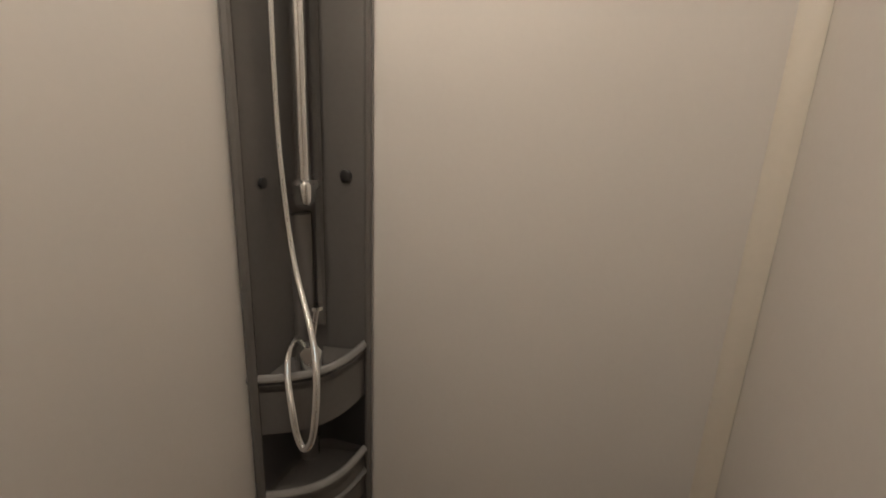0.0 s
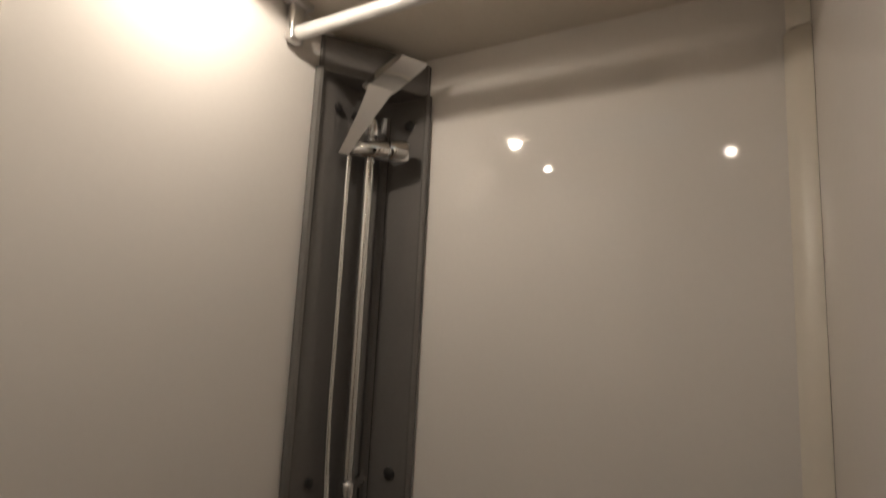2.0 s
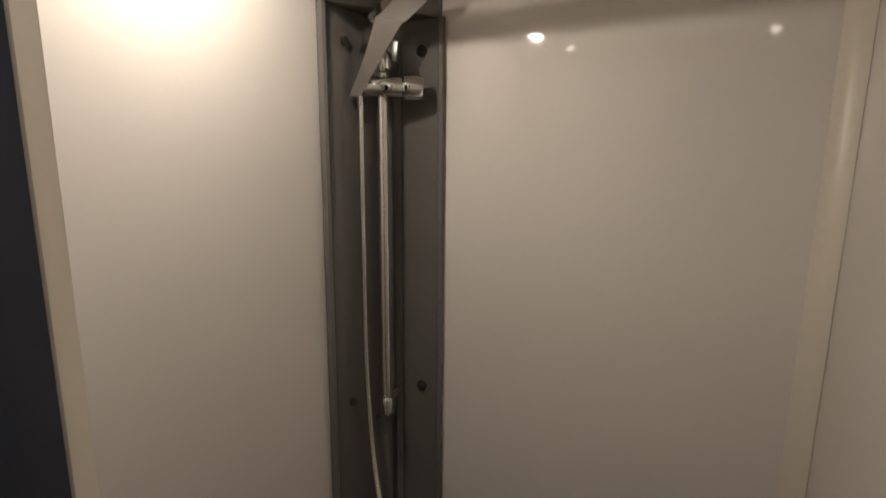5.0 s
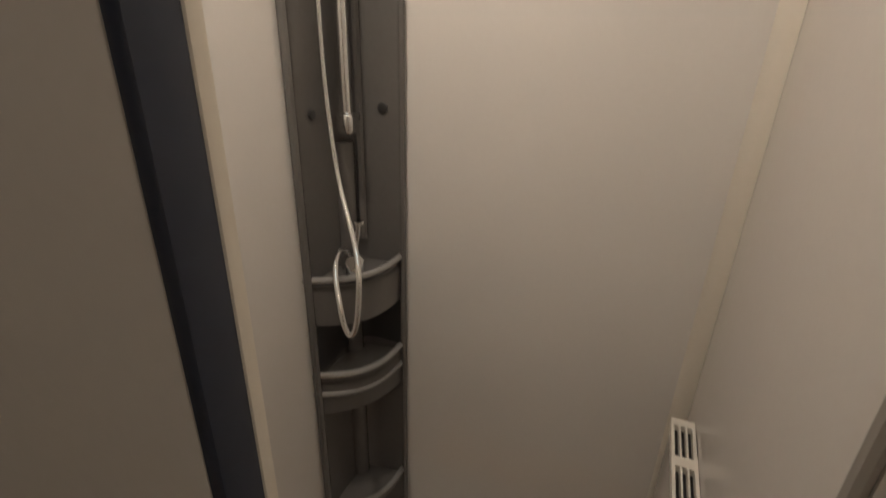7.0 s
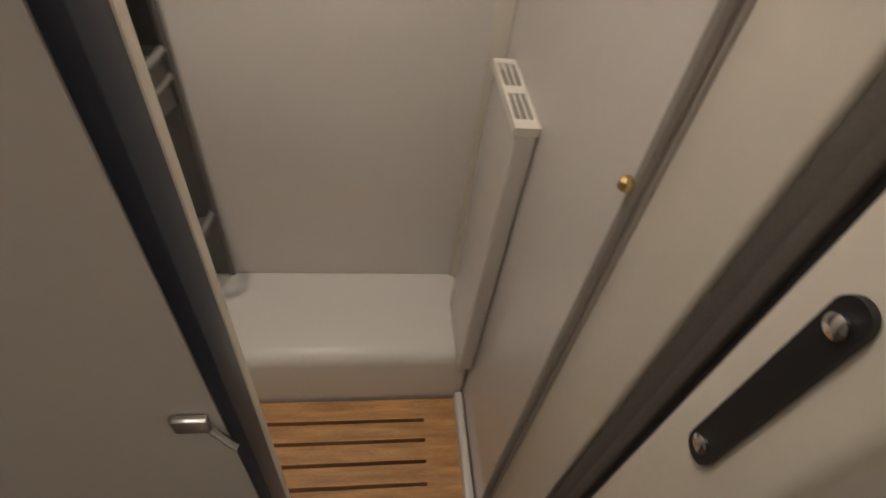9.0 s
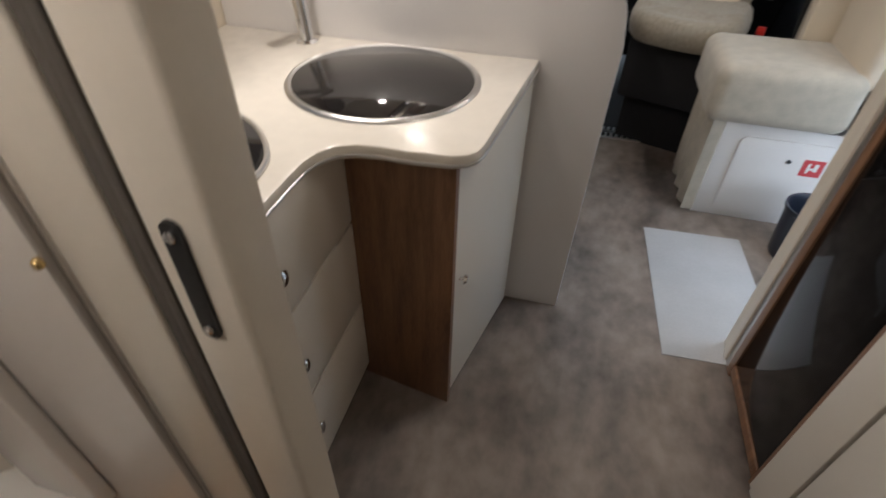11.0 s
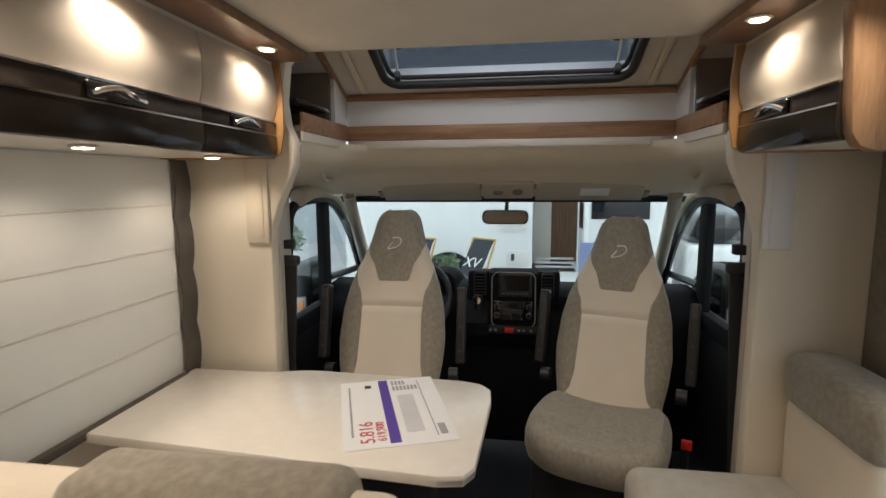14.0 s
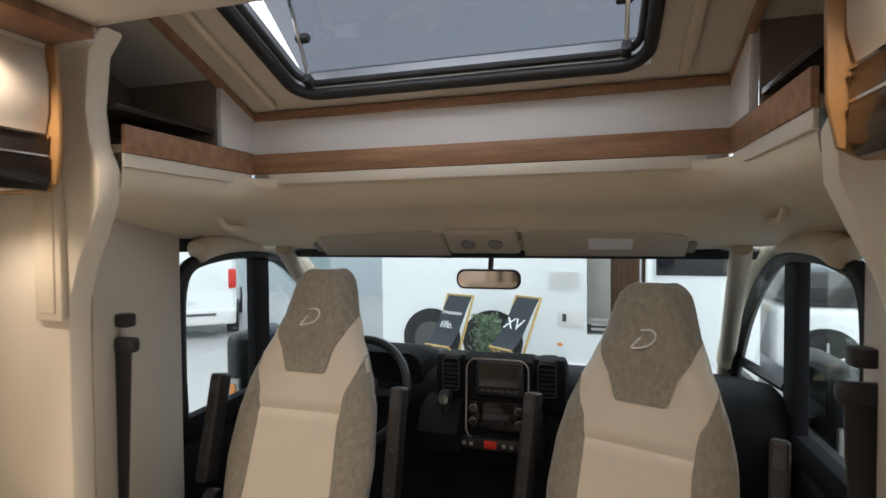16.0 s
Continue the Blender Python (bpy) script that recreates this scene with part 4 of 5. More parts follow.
part("side", bx(0.545, 1.115, -0.9, 1.055, 0.0, 2.028, 0.004), CREAM, wp)
part("door", bx(0.530, 0.544, -0.3, 0.925, 0.04, 1.98, 0.004), CREAM, wp)
part("seam", bx(0.5425, 0.5448, 0.926, 0.934, 0.04, 1.98), RUBBER, wp)
part("edge_board", bx(0.530, 0.544, 0.935, 1.05, 0.04, 1.98, 0.004), CREAM, wp)

# ---- cab ----
setting("floor_cab", bx(-1.05, 1.05, 3.0, 4.7, -0.14, -0.08), DARK_CARPET, "black cab carpet")
setting("step_riser", bx(-0.98, 0.98, 2.985, 2.999, -0.08, -0.001), BLACK_PLASTIC)
for k, y in enumerate((3.0, 3.24)):
    st = thing("step_trim", (0.2, y, 0), "ribbed aluminium step trim on the floor edge", "step trim", "step trims")
    z = 0.001 if k == 0 else -0.078
    part("plate", bx(-0.33, 0.45, y, y + 0.055, z - 0.003, z + 0.006, 0.002), ALU, st)
    part("rib", join(*[bx(-0.32 + 0.03 * i, -0.305 + 0.03 * i, y + 0.012, y + 0.045, z + 0.006, z + 0.010) for i in range(26)]), BLACK_PLASTIC, st)
for s, nm in ((-1, "left"), (1, "right")):
    m1 = lambda x0, x1: (min(s * x0, s * x1), max(s * x0, s * x1))
    # pillar panel between bulkhead and side window
    # same beige trim as the cab; its shade is painted in with the greyer VISOR
    setting("wall_pillar_" + nm, ext([(s * 0.80, 2.86), (s * 0.83, 2.86), (s * 0.98, 3.27), (s * 1.03, 3.27), (s * 1.03, 3.315), (s * 0.962, 3.305), (s * 0.815, 2.92)], "z", 0.2, 1.66, 0.004), VISOR, "beige cab pillar trim with its shade put into a greyer colour")
    setting("wall_cab_" + nm, join(bx(*m1(1.0, 1.05), 2.86, 4.62, -0.14, 0.96), bx(*m1(1.0, 1.05), 3.20, 4.62, 1.55, 1.72)), BLACK_PLASTIC, "black cab door lining")
    side = thing("cab_door_" + nm, (s * 1.0, 3.8, 0.0), "black and beige cab door with side window and quarter light", "vehicle door")
    part("sill", ext(rrect(3.31, 4.55, 0.90, 0.985, 0.03, 3), "x", *m1(0.955, 1.0), 0.006), DASH, side)
    part("lining", ext(rrect(3.31, 4.5, 0.1, 0.90, 0.04, 3), "x", *m1(0.965, 1.0), 0.006), BLACK_PLASTIC, side)
    fp = smooth_path([(s * 0.985, 3.32, 0.99), (s * 0.985, 3.315, 1.2), (s * 0.98, 3.33, 1.46), (s * 0.97, 3.46, 1.53), (s * 0.955, 3.72, 1.535), (s * 0.95, 3.92, 1.47), (s * 0.95, 4.15, 1.28), (s * 0.955, 4.36, 1.0)], 5)
    part("window_seal", tube(fp, 0.026, 8), RUBBER, side)
    part("upper_frame", tube([p + Vector((-s * 0.03, 0.0, 0.045)) for p in fp[12:]], 0.042, 10), CAB_PLASTIC, side, "beige upper door frame")
    part("divider", bx(*m1(0.955, 0.995), 3.69, 3.79, 0.975, 1.535, 0.006), DASH, side)
    part("divider_bar", tube([(s * 0.97, 3.79, 1.10), (s * 0.965, 4.28, 1.07)], 0.02, 8), BLACK_PLASTIC, side)
    part("pane", bx(*m1(0.997, 1.0), 3.31, 4.40, 0.97, 1.55), GLASS, side).visible_shadow = False
    mr = thing("wing_mirror", (s * 1.2, 4.0, 0.95), "black wing mirror with amber repeater lamp", "wing mirror", "wing mirrors")
    part("housing", bx(*m1(1.095, 1.19), 3.78, 4.12, 0.80, 1.18, 0.045, 4), BLACK_PLASTIC, mr)
    part("mirror_glass", ext(rrect(3.83, 4.07, 0.93, 1.14, 0.03), "x", *m1(1.090, 1.0965)), BLACK_GLOSS, mr)
    part("lamp", bx(*m1(1.105, 1.165), 3.774, 3.80, 0.86, 0.985, 0.01), RIM_GREY, mr)
    part("repeater", bx(*m1(1.12, 1.15), 3.769, 3.78, 0.875, 0.96, 0.004), AMBER, mr)
    part("arm", tube([(s * 1.0, 4.05, 0.92), (s * 1.14, 4.0, 0.92)], 0.03, 8), BLACK_PLASTIC, mr)
    bt = thing("seat_belt", (s * 0.82, 2.945, 0.33), "black seat belt hanging from the cab pillar", "seat belt", "seat belts")
    part("guide", bx(*m1(0.785, 0.825), 2.935, 2.97, 1.37, 1.405, 0.006), BLACK_PLASTIC, bt)
    part("ring", bx(*m1(0.765, 0.845), 2.93, 2.965, 1.305, 1.345, 0.012, 3), BLACK_PLASTIC, bt)
    part("webbing", ext([(s * 0.772, 1.32), (s * 0.838, 1.32), (s * 0.872, 0.95), (s * 0.905, 0.60), (s * 0.89, 0.33), (s * 0.82, 0.33), (s * 0.80, 0.80)], "y", 2.934, 2.941), RUBBER, bt)
    part("webbing", ext([(s * 0.80, 1.32), (s * 0.842, 1.31), (s * 0.925, 0.55), (s * 0.87, 0.50)], "y", 2.945, 2.951), RUBBER, bt)
    part("tongue", bx(*m1(0.87, 0.905), 2.926, 2.936, 0.70, 0.75, 0.003), ALU, bt)
    setting("wall_kick_" + nm, ext([(s * 0.80, 0.0), (s * 0.98, 0.0), (s * 0.98, 0.62), (s * 0.86, 0.56), (s * 0.80, 0.40)], "y", 2.862, 3.02, 0.02), CAB_PLASTIC, "moulded beige cover at the pillar foot")
    # headliner sides and overhead niches
    nc = thing("overcab_shelf_" + nm, (s * 0.85, 3.1, 1.8), "open overcab corner shelf with walnut front edge", "shelf")
    part("front_edge", bx(*m1(0.69, 0.704), 2.862, 3.345, 1.802, 1.868, 0.003), WALNUT_CAB, nc)
    part("light_strip", bx(*m1(0.6945, 0.7035), 2.862, 3.334, 1.768, 1.8015, 0.002), TRIM_BEIGE, nc)
    part("floor_board", bx(*m1(0.704, 1.04), 2.862, 3.345, 1.802, 1.822), NICHE_TAUPE, nc)
    part("shelf_board", bx(*m1(0.715, 1.04), 2.862, 3.19, 1.905, 1.92, 0.002), LOCKER_BAND, nc)
    part("post", ext([(3.19, 1.869), (3.345, 1.869), (3.345, 1.985), (3.19, 2.045)], "x", *m1(0.69, 0.71), 0.002), WHITE_GREY, nc, "pale grey upright panel")
    part("back_board", bx(*m1(1.03, 1.045), 2.862, 3.36, 1.80, 2.24), NICHE_TAUPE, nc)
    part("end_board", bx(*m1(0.715, 1.03), 3.19, 3.205, 1.822, 2.10), NICHE_TAUPE, nc)
    part("sloped_edge", ext([(2.80, 2.205), (3.352, 1.972), (3.352, 1.998), (2.80, 2.235)], "x", *m1(0.688, 0.706), 0.002), WALNUT_CAB, nc)
    grab = thing("grab_handle", (s * 0.83, 3.42, 1.66), "small beige grab handle under the headliner", "handle", "grab handles")
    part("bar", tube(smooth_path([(s * 0.80, 3.30, 1.665), (s * 0.80, 3.33, 1.635), (s * 0.81, 3.43, 1.632), (s * 0.82, 3.47, 1.65)], 4), 0.011, 8), CAB_PLASTIC, grab)
# overcab front
oc = thing("overcab_fascia", (0, 3.36, 1.8), "overcab fascia with walnut edges and a pale panel", "fascia")
part("walnut_edge", bx(-0.704, 0.704, 3.335, 3.362, 1.802, 1.866, 0.003), WALNUT_CAB, oc)
part("panel", bx(-0.70, 0.70, 3.352, 3.372, 1.866, 1.974), WHITE_GREY, oc)
part("walnut_moulding", bx(-0.704, 0.704, 3.340, 3.372, 1.974, 1.999, 0.002), WALNUT_CAB, oc)
part("light_strip", bx(-0.688, 0.688, 3.336, 3.350, 1.768, 1.801, 0.003), TRIM_BEIGE, oc)
for x in (-0.66, 0.66):
    part("strip_end", bx(x - 0.025, x + 0.025, 3.3325, 3.3355, 1.770, 1.799, 0.001), ALU, oc, "brushed metal end of the light strip")
SIDE = [(0.006, 1.766), (0.007, 1.752), (0.009, 1.735), (0.018, 1.712), (0.048, 1.690), (0.095, 1.665), (0.165, 1.638), (0.24, 1.615), (0.30, 1.602), (0.345, 1.598)]
FRONT = [(0.004, 1.766), (0.010, 1.755), (0.030, 1.725), (0.052, 1.700), (0.075, 1.682), (0.112, 1.672), (0.130, 1.655), (0.175, 1.610), (0.26, 1.575), (0.372, 1.545)]


def headliner():
    """One moulded skin that runs along both sides and across the front, with rounded corners."""
    stations = [(-0.695, y, 180.0, 0.0) for y in (2.862, 3.0, 3.12, 3.20)]
    for k in range(1, 12):
        a = 180 - 90 * k / 12
        stations.append((-0.555 + 0.14 * math.cos(radians(a)), 3.20 + 0.14 * math.sin(radians(a)), a, k / 12))
    stations += [(x, 3.34, 90.0, 1.0) for x in (-0.555, -0.3, 0.0)]
    stations += [(-x, y, 180 - a, w) for x, y, a, w in stations[-2::-1]]
    rings = []
    for x, y, a, w in stations:
        w = w * w * (3 - 2 * w)
        far = 1 + 0.22 * math.sin(math.pi * w)
        skin = []
        for (d0, z0), (d1, z1) in zip(SIDE, FRONT):
            d, z = (d0 + (d1 - d0) * w) * far, z0 + (z1 - z0) * w
            skin.append((x + math.cos(radians(a)) * d, y + math.sin(radians(a)) * d, z))
        rings.append(skin + [(px, py, pz + 0.02) for px, py, pz in reversed(skin)])
    return loft(rings)


setting("ceiling_cab", headliner(), CAB_PLASTIC, "moulded beige cab headliner with rounded corners")
for a, b in ((-0.60, -0.115), (0.145, 0.64)):
    vs = thing("sun_visor", ((a + b) / 2, 3.57, 1.58), "grey-beige sun visor folded up", "sun visor", "sun visors")
    inner, outer = (b, a) if a < 0 else (a, b)
    way = 1 if outer > inner else -1
    outline = [(inner, 0.075), (inner, -0.060), (inner + way * 0.012, -0.080), (inner + way * 0.030, -0.088), (inner + way * 0.22, -0.086), (outer - way * 0.10, -0.070), (outer - way * 0.03, -0.050), (outer - way * 0.006, -0.030), (outer, 0.0), (outer, 0.075)]
    part("pad", turned(ext(outline, "z", -0.007, 0.010, 0.005), pose(0, 3.585, 1.574, -32)), VISOR, vs)
    part("clip", turned(bx(inner - way * 0.004 - 0.006, inner - way * 0.004 + 0.006, -0.080, -0.035, -0.010, 0.008, 0.003), pose(0, 3.585, 1.574, -32)), CAB_GREY, vs, "dark grey visor clip")
    part("hinge_arm", turned(bx(outer + way * 0.012 - 0.012, outer + way * 0.012 + 0.012, 0.0, 0.050, -0.006, 0.008, 0.004), pose(0, 3.585, 1.574, -32)), CAB_GREY, vs, "dark grey hinge arm")
    if a > 0:
        part("airbag_label", turned(bx(0.35, 0.48, -0.045, 0.02, -0.0095, -0.0072), pose(0, 3.585, 1.572, -32)), PAPER, vs, "white airbag warning label")
rl = thing("roof_console", (0, 3.55, 1.6), "beige roof console with two reading lamps", "roof console")
part("body", turned(bx(-0.105, 0.135, -0.07, 0.07, -0.018, 0.02, 0.012, 3), pose(0, 3.56, 1.588, -32)), VISOR, rl)
for x in (-0.03, 0.06):
    part("reading_lamp", turned(lathe([(0.024, 0), (0.024, -0.006), (0.018, -0.008)], (x, 0, -0.017), "z", 16), pose(0, 3.56, 1.588, -32)), RIM_GREY, rl)
mi = thing("interior_mirror", (0, 3.74, 1.44), "black interior mirror hanging from the windscreen", "mirror")
part("stem", tube([(0.01, 3.755, 1.55), (0.005, 3.75, 1.46)], 0.010, 8), BLACK_PLASTIC, mi)
part("housing", ext(rrect(-0.118, 0.118, 1.405, 1.478, 0.03, 5), "y", 3.728, 3.75, 0.006), BLACK_PLASTIC, mi)
part("mirror_glass", ext(rrect(-0.110, 0.110, 1.412, 1.471, 0.027, 5), "y", 3.7245, 3.7285), CHROME, mi)
# sloped roof with the big hatch
SL = math.degrees(math.atan2(2.235 - 1.995, 3.36 - 2.76))
RM = pose(0, 3.365, 1.998, -SL)
setting("ceiling_overcab", join(*[turned(bx(a, b, c, d, 0.0, 0.03), RM) for a, b, c, d in holed(-1.05, 1.05, -0.72, 0.02, [(-0.50, 0.50, -0.60, -0.075)])]), CEILING, "sloping beige overcab ceiling around the roof hatch")
ht = thing("roof_hatch", (0, 3.1, 2.12), "large tilting roof hatch with black frame and clear dome", "roof hatch")
loop = [Vector((x, y, 0)) for x, y in rrect(-0.492, 0.492, -0.592, -0.083, 0.07, 6)]
part("frame", turned(tube([p + Vector((0, 0, -0.004)) for p in loop], 0.017, 10, closed=True), RM), RUBBER, ht)
part("frame_inner", turned(tube([p * 1.0 + Vector((0, 0, 0.02)) for p in [Vector((x, y, 0)) for x, y in rrect(-0.472, 0.472, -0.572, -0.103, 0.06, 6)]], 0.010, 8, closed=True), RM), BLACK_PLASTIC, ht)
part("upstand", turned(join(*[bx(a, b, c, d, 0.03, 0.075) for a, b, c, d in holed(-0.51, 0.51, -0.61, -0.065, [(-0.49, 0.49, -0.59, -0.085)])]), RM), ALU, ht)
dome = part("dome", turned(bx(-0.50, 0.50, -0.56, 0.01, 0.0, 0.012, 0.004), RM @ pose(0, -0.07, 0.078, -14)), TINT_GLASS, ht, "tinted acrylic dome")
dome.visible_shadow = False
for x in (-0.44, 0.44):
    part("strut", turned(tube([(x, -0.12, 0.02), (x, -0.30, 0.17)], 0.006, 8), RM), ALU, ht)
    part("knob", turned(join(lathe([(0.010, -0.02), (0.014, -0.015), (0.014, 0.015), (0.010, 0.02)], (x * 0.985, -0.20, 0.10), "x", 14)), RM), BLACK_PLASTIC, ht)
    part("latch", turned(bx(x - 0.012, x + 0.012, -0.14, -0.105, 0.0, 0.03, 0.005), RM), BLACK_PLASTIC, ht)
for x in (-0.60, 0.58):
    bl = thing("hatch_side_rail", (x, 3.05, 2.1), "slim beige rail beside the roof hatch", "rail", "hatch rails")
    part("rail", turned(bx(x - 0.014, x + 0.014, -0.62, -0.05, -0.022, 0.0, 0.008, 3), RM), CAB_PLASTIC, bl)
# windscreen
ws = tagged(new("window_windscreen"), "wide sloping windscreen", "window", "", "structure")
part("pane", ext([(3.70, 1.552), (4.52, 0.96), (4.526, 0.965), (3.706, 1.557)], "x", -0.93, 0.93), GLASS, ws).visible_shadow = False
part("top_band", ext([(3.698, 1.545), (3.735, 1.518), (3.74, 1.528), (3.71, 1.555)], "x", -0.86, 0.86), BLACK_PLASTIC, ws)
for s in (-1, 1):
    part("pillar", tube([(s * 0.80, 3.66, 1.56), (s * 0.85, 3.95, 1.34), (s * 0.95, 4.5, 0.96)], 0.032, 10), VISOR, ws, "beige windscreen pillar trim")
# dashboard
da = thing("dashboard", (0, 4.0, 0.5), "black moulded dashboard with centre console", "dashboard")
part("top", ext([(3.80, 0.20), (3.70, 0.62), (3.71, 0.95), (3.73, 1.03), (3.78, 1.068), (3.92, 1.078), (4.50, 0.955), (4.55, 0.2)], "x", -0.97, 0.97, 0.02), DASH, da)
part("centre_console", ext([(3.80, 0.72), (3.66, 0.80), (3.635, 0.90), (3.655, 1.165), (3.70, 1.185), (3.85, 1.15)], "x", -0.075, 0.170, 0.018), DASH, da)
part("centre_hood", ext([(3.70, 0.98), (3.676, 1.03), (3.680, 1.150), (3.695, 1.168), (3.74, 1.172), (3.92, 1.110), (3.95, 0.98)], "x", -0.185, 0.278, 0.012), DASH, da)
part("console_base", ext([(3.80, 0.70), (3.655, 0.80), (3.632, 0.86), (3.640, 0.955), (3.70, 1.0), (3.80, 1.0)], "x", -0.185, 0.205, 0.02), DASH, da)
part("console_frame", turned(tube([(x, 0, z) for x, z in rrect(-0.108, 0.108, -0.150, 0.125, 0.035, 5)], 0.0030, 6, closed=True), pose(0.047, 3.640, 1.045, -5)), CAB_GREY, da, "thin silver frame round the console")
radio = part("radio", turned(bx(-0.082, 0.082, -0.014, 0.0, -0.058, 0.058, 0.005), pose(0.055, 3.650, 1.105, -5)), BLACK_PLASTIC, da, "black radio with dark screen")
part("screen", turned(bx(-0.070, 0.070, -0.0155, -0.014, -0.026, 0.050), pose(0.055, 3.650, 1.105, -5)), BLACK_GLOSS, radio)
for k in range(6):
    part("radio_key", turned(bx(-0.066 + 0.023 * k, -0.050 + 0.023 * k, -0.0165, -0.014, -0.046, -0.036, 0.001), pose(0.055, 3.650, 1.105, -5)), ARM_GREY, radio)
clim = part("climate_panel", turned(bx(-0.098, 0.098, -0.010, 0.0, -0.050, 0.050, 0.006), pose(0.045, 3.637, 0.978, -5)), BLACK_GLOSS, da)
for x in (-0.080, 0.080):
    for z in (-0.022, 0.022):
        part("knob", turned(lathe([(0.013, -0.009), (0.012, -0.018), (0.008, -0.022)], (x, 0, z), "y", 16), pose(0.045, 3.637, 0.978, -5)), BLACK_PLASTIC, clim)
        part("knob_ring", turned(lathe([(0.0145, -0.009), (0.0145, -0.0125), (0.012, -0.013)], (x, 0, z), "y", 16), pose(0.045, 3.637, 0.978, -5)), RIM_GREY, clim)
for x in (-0.035, -0.005, 0.025):
    part("climate_key", turned(bx(x - 0.011, x + 0.021, -0.0125, -0.0095, -0.012, 0.006, 0.001), pose(0.045, 3.637, 0.978, -5)), INK_DARK, clim)
row = part("button_strip", ext(rrect(-0.09, 0.165, 0.862, 0.902, 0.012, 4), "y", 3.616, 3.640, 0.003), BLACK_PLASTIC, da)
for x in (-0.065, -0.04, 0.075, 0.10, 0.135):
    part("button", bx(x - 0.007, x + 0.007, 3.6125, 3.617, 0.876, 0.888, 0.001), RIM_GREY, row)
part("hazard_button", bx(0.006, 0.050, 3.611, 3.620, 0.870, 0.896, 0.003), RED_PLASTIC, da, "red hazard button")
for x0, x1 in ((-0.155, -0.088), (0.182, 0.249)):
    v = part("air_vent", ext(rrect(x0, x1, 1.045, 1.168, 0.015, 4), "y", 3.664, 3.78, 0.004), DASH, da)
    part("vent_rim", tube([(x, 3.657, z) for x, z in rrect(x0 + 0.004, x1 - 0.004, 1.050, 1.163, 0.012, 4)], 0.0022, 6, closed=True), ARM_GREY, v)
    for k in range(6):
        part("slat", bx(x0 + 0.010, x1 - 0.010, 3.652, 3.664, 1.060 + 0.016 * k, 1.065 + 0.016 * k), BLACK_PLASTIC, v)
gl = part("gear_console", ext([(3.66, 0.84), (3.58, 0.86), (3.56, 0.93), (3.62, 1.0), (3.70, 1.02), (3.75, 0.9)], "x", -0.225, -0.075, 0.015), DASH, da)
part("gear_lever", join(tube([(-0.13, 3.63, 0.93), (-0.13, 3.615, 1.02)], 0.02, 12), lathe([(0.01, 0.0), (0.024, 0.01), (0.026, 0.03), (0.016, 0.045)], (-0.13, 3.612, 1.015), "z", 16)), BLACK_PLASTIC, gl)
part("gear_cap", lathe([(0.017, 0), (0.017, -0.003)], (-0.13, 3.586, 1.038), "y", 16), CHROME, gl)
sw = thing("steering_wheel", (-0.46, 3.62, 1.0), "black steering wheel behind the driver seat", "steering wheel")
SWM = pose(-0.46, 3.60, 1.04, 62)
part("rim", turned(tube([(0.19 * math.cos(2 * math.pi * k / 32), 0.19 * math.sin(2 * math.pi * k / 32), 0) for k in range(32)], 0.016, 8, closed=True), SWM), BLACK_PLASTIC, sw)
part("hub", turned(join(bx(-0.07, 0.07, -0.06, 0.05, -0.03, 0.01, 0.015), bx(-0.18, 0.18, -0.012, 0.012, -0.015, 0.0), bx(-0.015, 0.015, -0.18, 0.0, -0.015, 0.0)), SWM), BLACK_PLASTIC, sw)
part("column", turned(tube([(0, 0, -0.02), (0, 0, -0.28)], 0.04, 10), SWM), BLACK_PLASTIC, sw)
part("cluster_hood", loft([[(x, y, z) for x, z in rrect(-0.66 - g, -0.26 + g, 0.95, top, 0.06, 6)] for y, top, g in ((3.74, 1.150, 0.0), (3.80, 1.172, 0.012), (3.92, 1.150, 0.02), (4.10, 1.06, 0.05))]), DASH, da)

# ---- swivelled captain seats ----
def lerp(table, z):
    for (a, va), (b, vb) in zip(table, table[1:]):
        if z <= b:
            t = (z - a) / (b - a)
            t = t * t * (3 - 2 * t) * 0.4 + t * 0.6
            return va + (vb - va) * t
    return table[-1][1]


OUT = [(0.66, 0.195), (0.755, 0.212), (0.85, 0.228), (0.935, 0.235), (1.055, 0.226), (1.14, 0.208), (1.225, 0.178), (1.29, 0.150), (1.36, 0.123), (1.42, 0.108), (1.46, 0.095), (1.485, 0.072), (1.498, 0.045)]
INN = [(0.70, 0.20), (0.755, 0.175), (0.79, 0.152), (0.86, 0.139), (1.055, 0.133), (1.14, 0.141), (1.19, 0.165), (1.235, 0.178)]
HEAD = [(1.19, 0.062), (1.20, 0.070), (1.25, 0.084), (1.31, 0.118), (1.345, 0.130)]


def seat_y(x, z):
    w = lerp(OUT, z)
    r = min(1.0, abs(x) / w)
    lean = 0.34 * (z - 1.32)
    wing = 0.028 * max(0.0, (r - 0.45) / 0.55) ** 1.0 * (1.0 if z < 1.2 else max(0.0, 1 - (z - 1.2) / 0.12))
    tuck = 0.06 * r**6
    head = -0.012 * max(0.0, min(1.0, (z - 1.2) / 0.1))
    crease = 0.010 * math.exp(-(((z - 1.085) / 0.010) ** 2)) if abs(x) < 0.14 else 0
    return lean - wing + tuck + head + crease


